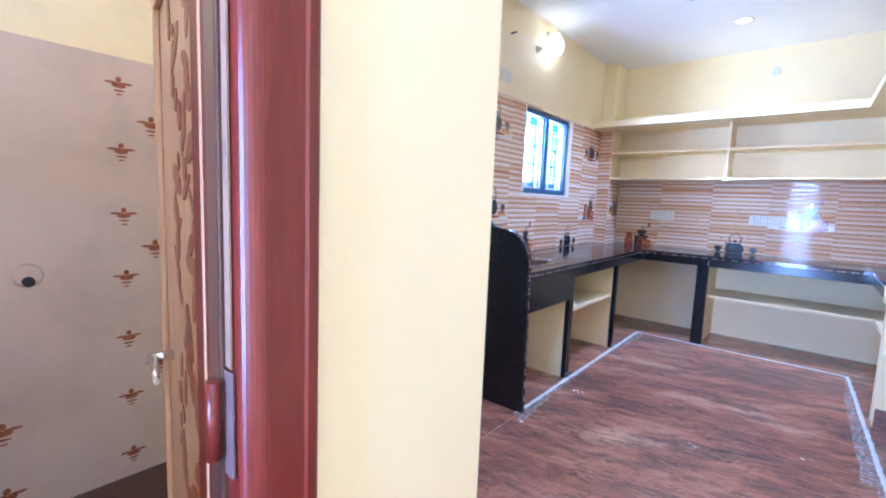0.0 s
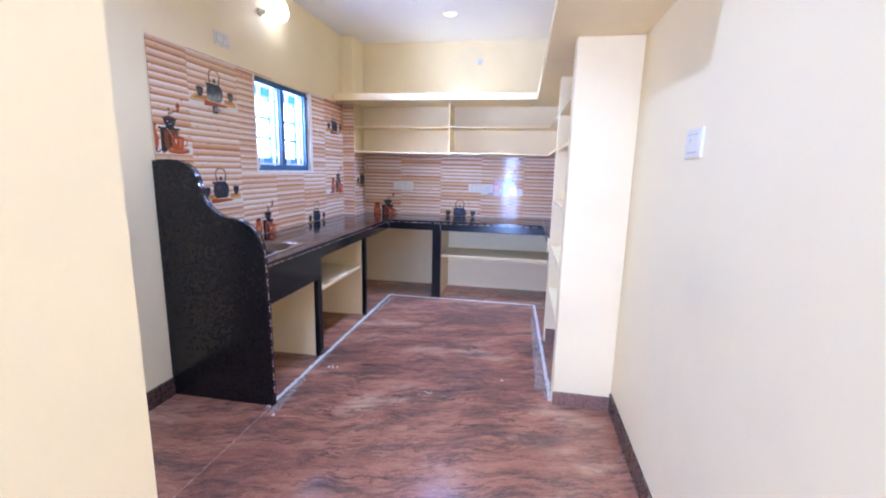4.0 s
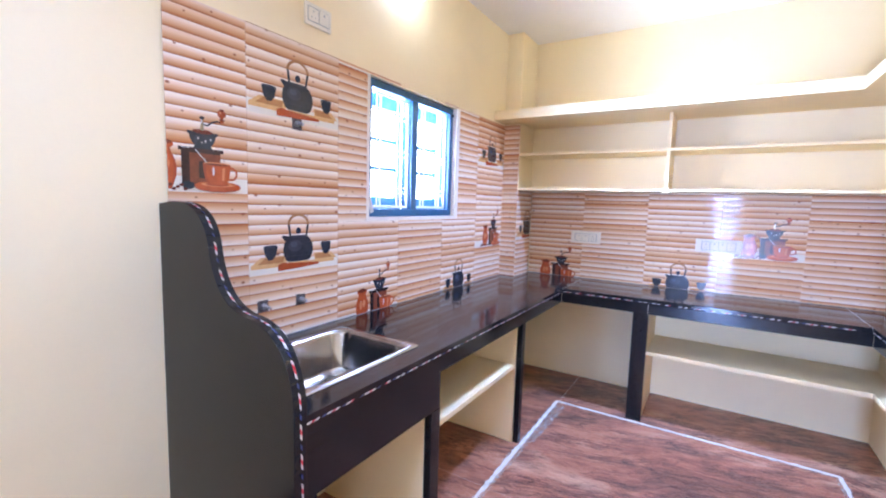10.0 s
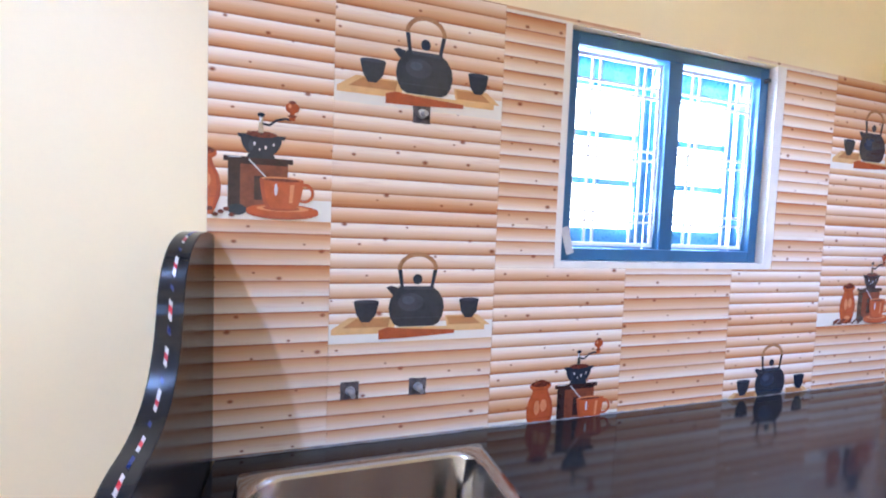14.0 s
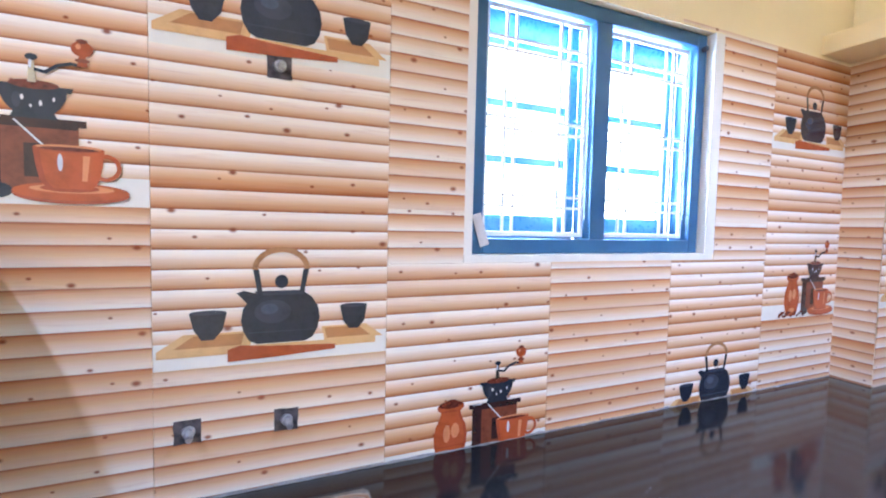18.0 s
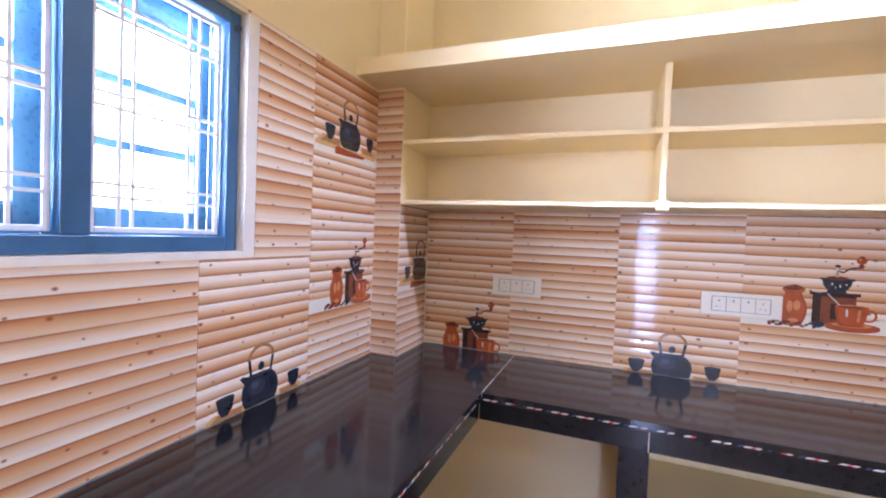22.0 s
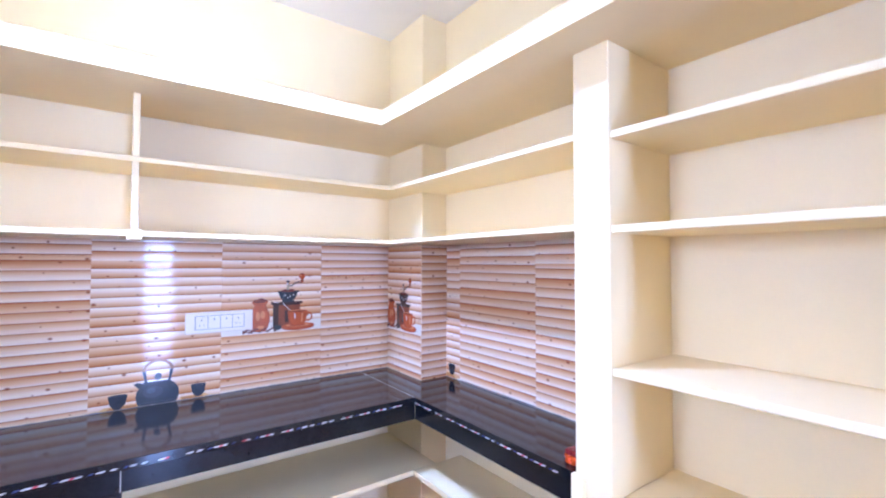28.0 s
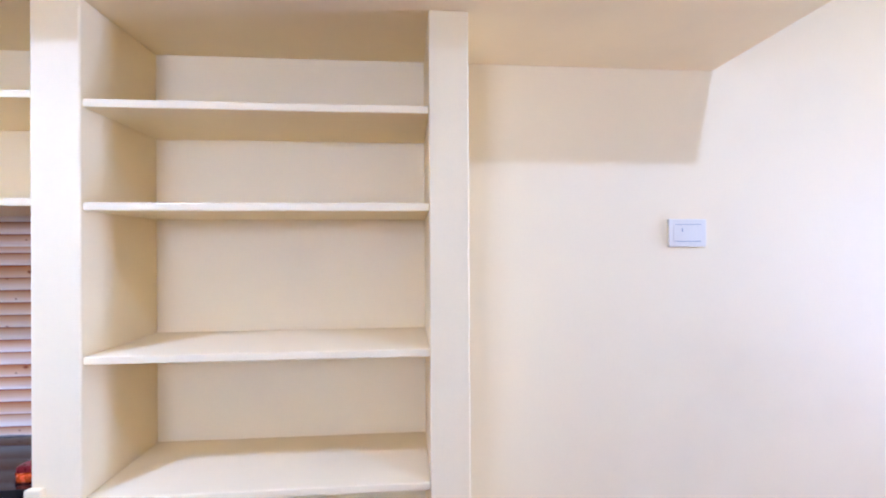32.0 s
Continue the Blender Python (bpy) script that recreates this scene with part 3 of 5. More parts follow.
part("sink_apron", boxes((0.612, 0.636, 0.023, 0.76, 0.58, 0.742), bevel=0.002), M_BLACK2, worktop, "deep black granite panel below the sink")


part("band_joint", boxes((1.232, 1.2345, 2.4424, 2.45, 0.742, TOP - 0.036)), M_CEMENT, worktop, "thin white cement joint")


def tape_piece(bm, p, r, n, across, slot):
    """One short stripe of the tape, a thin strip proud of the stone."""
    d = (r - p).normalized() * 0.004
    q = [p - across - d, r - across - d, r + across + d, p + across + d]
    lo = [bm.verts.new(v) for v in q]
    hi = [bm.verts.new(v + n * 0.0012) for v in q]
    for f in (hi, [lo[0], lo[1], hi[1], hi[0]], [lo[2], lo[3], hi[3], hi[2]]):
        bm.faces.new(f).material_index = slot


def tape(start, end, normal, parent, height=0.0055, seed=1):
    """Dashed red and white tape with black gaps along an edge, worn in places."""
    rng = random.Random(seed)
    bm = bmesh.new()
    a, b, n = Vector(start), Vector(end), Vector(normal)
    d = (b - a).normalized()
    total, run, i = (b - a).length, 0.0, 0
    up = Vector((0, 0, height / 2))
    while run < total - 0.06:
        slot, length = ((0, 0.020), (1, 0.012), (0, 0.016), (None, 0.016), (2, 0.010), (None, 0.006))[i % 6]
        length *= rng.uniform(0.85, 1.2)
        if slot is not None and rng.random() > 0.06:
            tape_piece(bm, a + d * run, a + d * (run + length), n, up * rng.uniform(0.75, 1.05), slot)
        run, i = run + length, i + 1
    return tagged(part("edge_tape", bm, [M_TWHITE, M_RED, M_TBLUE], parent, "thin dashed red, white and blue edge tape"), kind="stuff")


tape((0.65, 0.03, TOP - 0.024), (0.65, 2.43, TOP - 0.024), (1, 0, 0), slab_left)
tape((0.66, 2.435, TOP - 0.024), (2.34, 2.435, TOP - 0.024), (0, -1, 0), slab_far, seed=2)
tape((2.345, 2.43, TOP - 0.024), (2.345, 1.54, TOP - 0.024), (-1, 0, 0), slab_right, seed=3)

# curved end panel beside the sink
panel = thing("worktop_end_panel", (0.34, 0.002, FLOOR), "tall black granite end panel with a wavy top edge", "side panel")


def wave(n=26):
    """The panel's top outline from the wall to the front, as (x, z)."""
    pts = [(-0.005, 1.424), (0.06, 1.430)]
    curves = [((0.10, 1.432), (0.26, 1.43), (0.285, 1.30)), ((0.285, 1.30), (0.315, 1.125), (0.47, 1.11)), ((0.47, 1.11), (0.645, 1.098), (0.668, 0.90))]
    for p0, p1, p2 in curves:
        for i in range(n + 1):
            t = i / n
            p = tuple((1 - t) ** 2 * a + 2 * t * (1 - t) * b + t * t * c for a, b, c in zip(p0, p1, p2))
            if not pts or (Vector(p) - Vector(pts[-1])).length > 0.002:
                pts.append(p)
    return pts


top_line = wave()
bm = bmesh.new()
prism(bm, top_line + [(0.682, FLOOR), (-0.005, FLOOR)], "y", -0.028, 0.017, bevel=0.006)
for f in bm.faces:
    f.smooth = abs(f.normal.y) < 0.9 and f.calc_area() < 0.01
panel_slab = part("slab", bm, M_BLACK2, panel)
bm = bmesh.new()
line = [Vector((x, -0.005, z)) for x, z in top_line + [(0.677, 0.6), (0.680, 0.3), (0.682, 0.05)]]
run = 0.0
for a, b in zip(line, line[1:]):
    seg = (b - a).length
    d = (b - a).normalized()
    nrm = Vector((-d.z, 0, d.x))
    if nrm.x < 0 and nrm.z < 0:
        nrm = -nrm
    s = 0.0
    while s < seg - 1e-6:
        e = min(seg, s + 0.014)
        slot = (0, 1, 0, None, 2, None)[int((run + s) / 0.014) % 6]
        if slot is not None:
            tape_piece(bm, a + d * s, a + d * e, nrm, Vector((0, 0.0028, 0)), slot)
        s = e
    run += seg
tagged(part("edge_tape", bm, [M_TWHITE, M_RED, M_TBLUE], panel_slab, "thin dashed red, white and blue edge tape"), kind="stuff")

# ---------- sink ----------


def rounded(x0, x1, y0, y1, r, z, n=6):
    pts = []
    for cx, cy, a0 in ((x1 - r, y1 - r, 0), (x0 + r, y1 - r, 90), (x0 + r, y0 + r, 180), (x1 - r, y0 + r, 270)):
        for i in range(n + 1):
            a = radians(a0 + 90 * i / n)
            pts.append((cx + r * math.cos(a), cy + r * math.sin(a), z))
    return pts


def loft_rings(bm, rings, cap=True):
    rows = [[bm.verts.new(p) for p in r] for r in rings]
    n = len(rows[0])
    for a, b in zip(rows, rows[1:]):
        for i in range(n):
            f = bm.faces.new((a[i], a[(i + 1) % n], b[(i + 1) % n], b[i]))
            f.smooth = True
    if cap:
        bm.faces.new(rows[-1])


sink = thing("sink", (0.31, 0.4, TOP - 0.2), "single-bowl stainless steel sink set in black granite", "sink")
x0, x1, y0, y1 = SINK
bm = bmesh.new()
steps = ((-0.012, 0.012, 0.0008), (-0.011, 0.014, 0.004), (0.012, 0.05, 0.0046), (0.018, 0.07, 0.002), (0.022, 0.075, -0.010), (0.036, 0.08, -0.160), (0.048, 0.07, -0.184), (0.09, 0.05, -0.194))
loft_rings(bm, [rounded(x0 + d, x1 - d, y0 + d, y1 - d, r, TOP + z) for d, r, z in steps])
bowl = part("bowl", bm, M_STEEL, sink)
bm = bmesh.new()
lathe(bm, (0.325, 0.41, TOP - 0.192), [(0.045, 0.0), (0.045, 0.003), (0.032, 0.003), (0.028, 0.0015), (0.001, 0.0015)])
part("drain", bm, M_CHROME, bowl, "round chrome drain")

# ---------- supports under the worktop ----------


def support(rows, post_rows, label):
    x, y = rows[0][0], rows[0][2]
    t = thing("worktop_support", (x, y, FLOOR), label, "support", "supports under the worktop")
    part("partition", boxes(*rows, bevel=0.003), M_SHELF, t, "cream painted partition")
    part("post", boxes(*post_rows, bevel=0.003), M_BLACK2, t, "black granite facing")
    return t


support([(0.0, 0.598, 0.0225, 0.075, FLOOR, 0.73)], [(0.60, 0.634, 0.0225, 0.085, FLOOR, 0.579)], "cream partition faced with black granite beside the sink")
support([(0.0, 0.598, 0.70, 0.762, FLOOR, 0.82)], [(0.60, 0.634, 0.697, 0.768, FLOOR, 0.579)], "cream partition faced with black granite beside the sink")
support([(0.0, 0.598, 1.685, 1.738, FLOOR, 0.82)], [(0.60, 0.634, 1.695, 1.742, FLOOR, 0.741)], "cream partition with a slim black granite facing")
support([(1.165, 1.232, 2.49, FAR, FLOOR, 0.82)], [(1.14, 1.238, 2.452, 2.488, FLOOR, 0.741)], "cream partition with a broad black granite facing")

under = thing("under_counter_shelf", (0.3, 1.2, 0.45), "cream painted slab shelf under the worktop", "shelf", "shelves under the worktop")
part("board", boxes((0.0, 0.596, 0.764, 1.678, 0.452, 0.478), bevel=0.003), M_SHELF, under)
under = thing("under_counter_shelf", (2.0, 2.7, 0.43), "long cream painted slab shelf under the worktop corner", "shelf", "shelves under the worktop")
part("board", boxes((1.236, 2.399, 2.53, FAR, 0.432, 0.458), (2.399, 2.534, 2.53, FAR, 0.432, 0.458)), M_SHELF, under)
part("board", boxes((2.40, RIGHT, 1.534, 2.5295, 0.432, 0.458), bevel=0.003), M_SHELF, under)

# ---------- wall shelves ----------
upper = thing("upper_wall_shelves", (1.3, 2.86, 1.577), "ivory painted concrete shelves below the loft slab", "shelf")
for z in (1.582, 1.866):
    bm = bmesh.new()
    prism(bm, [(0.145, 2.70), (2.36, 2.70), (2.36, 1.532), (RIGHT, 1.532), (RIGHT, 2.664), (2.534, 2.664), (2.534, FAR + 0.006), (0.145, FAR + 0.006)], "z", z, z + 0.02, bevel=0.003)
    part("board", bm, M_SHELF, upper)
part("divider", boxes((1.245, 1.268, 2.702, FAR + 0.006, 1.6025, 1.8655), (1.245, 1.268, 2.702, FAR + 0.006, 1.8865, 2.131), bevel=0.002), M_SHELF, upper)
part("nib", boxes((1.232, 1.282, 2.690, 2.72, 1.567, 1.608), bevel=0.004), M_SHELF, upper)

rack = thing("tall_shelf_niche", (2.52, 0.95, FLOOR), "tall ivory painted open shelf niche with concrete boards", "shelf")
for a, b in ((0.38, 0.492), (1.408, 1.531)):
    part("upright", boxes((2.35, RIGHT, a, b, FLOOR, 2.133), bevel=0.004), M_SHELF, rack)
for z in (1.866, 1.592, 1.184, 0.81, 0.46):
    part("board", boxes((2.356, RIGHT, 0.493, 1.407, z - 0.022, z), bevel=0.003), M_SHELF, rack)

part("plaster_nib", boxes((2.332, 2.351, 1.495, 1.536, 0.742, 0.85), bevel=0.004), M_SHELF, rack)

packet = thing("red_packet", (2.42, 1.57, TOP), "small red and orange foil packet on the worktop", "packet")
bm = bmesh.new()
prism(bm, [(2.375, 1.534), (2.372, 1.585), (2.40, 1.612), (2.455, 1.60), (2.47, 1.534)], "z", TOP + 0.001, TOP + 0.022, bevel=0.006)
part("pouch", bm, plain("orange_foil", srgb(226, 88, 36), 0.25, 0.2, 0.25, 60), packet)
part("dark_flap", box(bmesh.new(), 2.385, 2.46, 1.545, 1.60, TOP + 0.022, TOP + 0.040, bevel=0.006), plain("dark_red_foil", srgb(128, 28, 34), 0.3, 0.2, 0.25, 60), packet)

# ---------- electrical ----------


def plate(name, frame_at, width, height, modules, label, category="socket"):
    """A wall plate with its modules. frame_at: a matrix whose x runs right, y up and z out of the wall."""
    t = thing(name, frame_at.translation, label, category)
    bm = box(bmesh.new(), -width / 2, width / 2, -height / 2, height / 2, 0, 0.011, bevel=0.003)
    bm.transform(frame_at)
    base = part("cover_plate", bm, M_PLATE, t)
    w = width * (0.72 if len(modules) > 2 else 0.8) / len(modules)
    if len(modules) > 1:
        bm = box(bmesh.new(), -w * len(modules) / 2 - 0.0022, w * len(modules) / 2 + 0.0022, -height * 0.3 - 0.0024, height * 0.3 + 0.0024, 0.0108, 0.0113)
        bm.transform(frame_at)
        part("bezel", bm, M_PIPE, t, "grey seam round the modules")
    for i, kind in enumerate(modules):
        c = -w * len(modules) / 2 + (i + 0.5) * w
        bm = box(bmesh.new(), c - w * 0.475, c + w * 0.475, -height * 0.3, height * 0.3, 0.0105, 0.0145 if kind == "switch" else 0.0125, bevel=0.001)
        bm.transform(frame_at)
        module = part("outlet" if kind == "socket" else "rocker", bm, M_PLATE, t)
        if kind == "blank":
            continue
        bm = bmesh.new()
        if kind == "switch":
            box(bm, c - w * 0.06, c + w * 0.06, height * 0.1, height * 0.2, 0.0144, 0.0148)
        else:
            for px, pz, r in ((0, 0.13, 0.003), (-0.16, -0.12, 0.0022), (0.16, -0.12, 0.0022)):
                hole = cyl(bmesh.new(), (c + px * w, pz * height, 0.0122), (c + px * w, pz * height, 0.0128), r, n=10)
                hole.transform(frame_at)
                part("pin_hole", hole, M_DARK, module)
            bm.free()
            continue
        bm.transform(frame_at)
        part("mark", bm, M_PIPE, module)
    return t


def facing(x, y, z, right, out):
    """A frame on a wall: its x axis runs to the right, its z axis out of the wall."""
    r, o = Vector(right), Vector(out)
    return Matrix(((r.x, 0, o.x, x), (r.y, 0, o.y, y), (0, 1, 0, z), (0, 0, 0, 1)))


plate("socket_outlet", facing(0.648, FAR - 0.004, 1.201, (1, 0, 0), (0, -1, 0)), 0.245, 0.10, ("socket", "switch", "socket"), "white double socket with a switch on the log tiles")
plate("socket_outlet", facing(1.606, FAR - 0.004, 1.197, (1, 0, 0), (0, -1, 0)), 0.293, 0.10, ("socket", "switch", "switch", "socket"), "wide white double socket with two switches")
plate("socket_outlet", facing(-0.006, 0.656, 2.258, (0, 1, 0), (1, 0, 0)), 0.15, 0.095, ("socket", "switch"), "white socket with a switch above the tiles")
switch_at = facing(RIGHT, -0.495, 1.52, (0, -1, 0), (-1, 0, 0))
switch = plate("light_switch", switch_at, 0.148, 0.104, ("blank",), "white switch plate on the cream wall", "switch")
for x0, x1, z0, z1 in ((-0.05, 0.05, -0.0325, -0.0305), (-0.05, 0.05, 0.0305, 0.032), (-0.024, -0.021, 0.004, 0.018)):
    bm = box(bmesh.new(), x0, x1, z0, z1, 0.0128, 0.0134)
    bm.transform(switch_at)
    part("groove", bm, M_PIPE, switch)

downlight = thing("ceiling_downlight", (1.34, 2.15, CEIL), "small round recessed ceiling light, lit", "ceiling light")
bm = bmesh.new()
lathe(bm, (1.34, 2.15, CEIL), [(0.075, 0.0), (0.075, -0.008), (0.06, -0.012), (0.056, -0.004)])
part("rim", bm, M_PLATE, downlight)
bm = bmesh.new()
lathe(bm, (1.34, 2.15, CEIL), [(0.055, -0.004), (0.03, -0.012), (0.001, -0.014)])
part("diffuser", bm, M_GLOW, downlight, "glowing white diffuser")

bulb = thing("wall_bulb", (0.0, 1.30, 2.68), "large white LED bulb in a wall holder, lit", "lamp")
bm = bmesh.new()
lathe(bm, (-0.006, 1.30, 2.745), [(0.04, 0.0), (0.04, 0.012), (0.026, 0.016), (0.022, 0.05)], axis="X")
part("holder", bm, M_PLATE, bulb)
bm = bmesh.new()
lathe(bm, (0.085, 1.30, 2.66), [(0.008, -0.095), (0.035, -0.085), (0.054, -0.05), (0.058, -0.01), (0.048, 0.035), (0.03, 0.065), (0.022, 0.085)], n=24)
part("glass", bm, M_GLOW, bulb, "glowing white bulb")
bm = bmesh.new()
cyl(bm, (0.03, 1.30, 2.745), (0.085, 1.30, 2.752), 0.02)
part("neck", bm, M_PLATE, bulb)
holder = thing("lamp_holder", (0.0, 1.13, 2.58), "empty white lamp holder on the cream wall", "lamp holder")
bm = bmesh.new()
lathe(bm, (-0.006, 1.13, 2.59), [(0.03, 0.0), (0.03, 0.012), (0.019, 0.016), (0.017, 0.05), (0.012, 0.05), (0.011, 0.03)], axis="X")
part("socket_body", bm, M_PLATE, holder)

second = thing("ceiling_downlight", (1.23, -0.72, CEIL), "small round recessed ceiling light, lit", "ceiling light")
bm = bmesh.new()
lathe(bm, (1.23, -0.72, CEIL), [(0.075, 0.0), (0.075, -0.008), (0.06, -0.012), (0.056, -0.004)])
part("rim", bm, M_PLATE, second)
bm = bmesh.new()
lathe(bm, (1.23, -0.72, CEIL), [(0.055, -0.004), (0.03, -0.012), (0.001, -0.014)])
part("diffuser", bm, M_GLOW, second, "glowing white diffuser")
# An added, unseen fixture to go with the hall fill light.
tube = thing("added_tube_light", (RIGHT, -2.4, 2.6), "added unseen wall-mounted tube light that brightens the hall wall", "tube light")
part("batten", boxes((RIGHT - 0.03, RIGHT, -2.72, -2.08, 2.575, 2.625), bevel=0.004), M_PLATE, tube)
bm = bmesh.new()
cyl(bm, (RIGHT - 0.038, -2.7, 2.6), (RIGHT - 0.038, -2.1, 2.6), 0.012)
part("tube", bm, M_GLOW, tube, "glowing white tube of the added light")

hook = thing("wall_hook", (0.0, 0.705, 2.588), "small dark metal hook on the cream wall", "hook")
bm = bmesh.new()
cyl(bm, (-0.006, 0.705, 2.59), (0.03, 0.705, 2.595), 0.006, n=10)
cyl(bm, (0.027, 0.705, 2.593), (0.034, 0.72, 2.60), 0.005, n=10)
part("pin", bm, M_DARK, hook)
blank = thing("round_cover_plate", (1.54, FAR, 2.636), "small round white cover plate high on the end wall", "cover plate")
bm = bmesh.new()
lathe(bm, (1.54, FAR + 0.006, 2.636), [(0.036, 0.0), (0.036, -0.006), (0.028, -0.009), (0.001, -0.009)], axis="Y")
part("disc", bm, M_GRILLE, blank)

wires = thing("ceiling_wires", (1.17, 1.43, CEIL), "short loose cable ends at a fan hook on the ceiling", "cable")
bm = bmesh.new()
cyl(bm, (1.17, 1.43, CEIL), (1.175, 1.435, CEIL - 0.05), 0.006, n=8)
part("hook_rod", bm, M_DARK, wires)
bm = bmesh.new()
cyl(bm, (1.17, 1.43, CEIL - 0.01), (1.10, 1.45, CEIL - 0.03), 0.003, n=8)
cyl(bm, (1.10, 1.45, CEIL - 0.03), (1.06, 1.44, CEIL - 0.02), 0.003, n=8)
part("cable_end", bm, M_DARK, wires)

# ---------- bathroom and passage doors ----------
bath_door = thing("bathroom_door_frame", (BX - 0.07, DOOR[1], FLOOR), "polished red-brown wooden door frame", "door frame")
bm = bmesh.new()
jy = DOOR[1] - 0.002
face = [(BX + 0.004 + 0.012 * math.sin(radians(i * 15)), jy - 0.012 + 0.012 * math.cos(radians(i * 15))) for i in range(7)]
face += [(BX + 0.016, jy - 0.020), (BX + 0.013, jy - 0.024)]
face += [(BX + 0.013 - 0.026 * (1 - math.cos(radians(i * 11))), jy - 0.070 - 0.030 * math.sin(radians(i * 11))) for i in range(8)]
prism(bm, face + [(BX - 0.06, jy - 0.102), (BX - 0.06, jy - 0.096), (BX - 0.139, jy - 0.096), (BX - 0.139, jy)], "z", FLOOR, 2.148)
for f in bm.faces:
    f.smooth = abs(f.normal.z) < 0.5 and f.normal.x > 0.05 and f.calc_area() < 0.03
part("jamb", bm, M_DOORFRAME, bath_door)
part("jamb", boxes((BX - 0.139, BX + 0.016, DOOR[0] + 0.002, DOOR[0] + 0.098, FLOOR, 2.148), bevel=0.004), M_DOORFRAME, bath_door)
part("head", boxes((BX - 0.139, BX + 0.014, DOOR[0] + 0.1, DOOR[1] - 0.106, 2.05, 2.148), bevel=0.004), M_DOORFRAME, bath_door)

part("rebate_strip", boxes((1.410, 1.424, DOOR[1] - 0.1062, DOOR[1] - 0.1038, 1.06, 2.04)), M_BARE, bath_door, "bare pale wood strip in the rebate")
part("filler_patch", boxes((1.402, 1.428, DOOR[1] - 0.1060, DOOR[1] - 0.1038, 0.92, 1.055)), M_FILLER, bath_door, "grey filler patch")

LEAF_L, LEAF_H = 0.645, 2.04
LEAF_P = 1.69
hinge = Vector((BX - 0.037, DOOR[1] - 0.110, FLOOR))
leaf_m = Matrix.Translation(hinge) @ pose(0, 0, 0, 0, 0, 168.5)
leaf = thing("bathroom_door", (0, 0, 0), "open carved teak bathroom door with a pale panel and dark stiles", "door")


def leaf_part(name, bm, material, label="", parent=None):
    bm.transform(leaf_m)
    return part(name, bm, material, parent or leaf, label)


leaf_part("stile", boxes((0.0, 0.07, -0.032, 0.0, 0.008, LEAF_H), bevel=0.003), M_LEAFDARK)
leaf_part("stile", boxes((LEAF_L - 0.045, LEAF_L, -0.032, 0.0, 0.008, LEAF_H), bevel=0.003), M_LEAFDARK)
for z0, z1 in ((0.008, 0.16), (LEAF_P, LEAF_H)):
    leaf_part("rail", boxes((0.07, LEAF_L - 0.045, -0.032, 0.0, z0, z1), bevel=0.003), M_LEAFDARK)
leaf_panel = leaf_part("panel", boxes((0.07, LEAF_L - 0.045, -0.024, -0.008, 0.16, LEAF_P)), M_LEAF, "pale carved teak panel")
bm = bmesh.new()
for a, b, c, d in ((0.07, 0.088, 0.16, LEAF_P), (LEAF_L - 0.063, LEAF_L - 0.045, 0.16, LEAF_P), (0.088, LEAF_L - 0.063, 0.16, 0.178), (0.088, LEAF_L - 0.063, LEAF_P - 0.018, LEAF_P)):
    box(bm, a, b, -0.008, 0.004, c, d, bevel=0.003)
leaf_part("moulding", bm, M_LEAF, "", leaf_panel)
rng = random.Random(5)
bm = bmesh.new()
for i in range(90):
    v = 0.22 + 1.40 * (i + 0.5) / 90
    u = 0.30 + 0.10 * math.sin(v * 9.0) * (1 if i % 2 else -1) + rng.uniform(-0.05, 0.05)
    w, h, a = rng.uniform(0.016, 0.055), rng.uniform(0.010, 0.026), rng.uniform(0, math.pi)
    pts = [(u + w * math.cos(t) * math.cos(a) - h * math.sin(t) * math.sin(a), v + w * math.cos(t) * math.sin(a) + h * math.sin(t) * math.cos(a)) for t in [k * math.pi / 4 for k in range(8)]]
    prism(bm, pts, "y", -0.009, -0.0055 - rng.uniform(0, 0.002))
leaf_part("carving", bm, M_CARVE, "dark stained floral carving", leaf_panel)
bm = bmesh.new()
cyl(bm, (LEAF_L - 0.13, -0.008, 0.94), (LEAF_L - 0.13, 0.032, 0.94), 0.010)
cyl(bm, (LEAF_L - 0.125, 0.030, 0.94), (LEAF_L - 0.26, 0.034, 0.935), 0.009, 0.006)
leaf_part("lever_handle", bm, M_CHROME, "chrome lever handle")
bm = bmesh.new()
for z in (0.25, 1.02, 1.8):
    cyl(bm, (0.0, 0.008, z - 0.05), (0.0, 0.008, z + 0.05), 0.009)
leaf_part("hinge", bm, M_DOORFRAME)

# bathroom wall tiles with printed sprigs
dado = structure("bathroom_dado", boxes((-0.31, -0.302, -3.26, BY - 0.05, FLOOR, 1.80)), M_BATHTILE, "glossy beige bathroom wall tiles", "wall tiles")


def sprig(y, z, s, mirror=1):
    bm = bmesh.new()
    for dy, dz, w, h in ((0, 0, 0.03, 0.012), (-0.03, 0.012, 0.028, 0.006), (0.03, 0.012, 0.028, 0.006), (0, 0.028, 0.012, 0.014), (0, -0.024, 0.024, 0.005), (0.0, -0.042, 0.014, 0.004)):
        pts = [(y + mirror * s * (dy + w * math.cos(t)), z + s * (dz + h * math.sin(t))) for t in [k * math.pi / 5 for k in range(10)]]
        prism(bm, pts, "x", -0.3022, -0.3012)
    return part("printed_sprig", bm, M_MOTIF, dado)


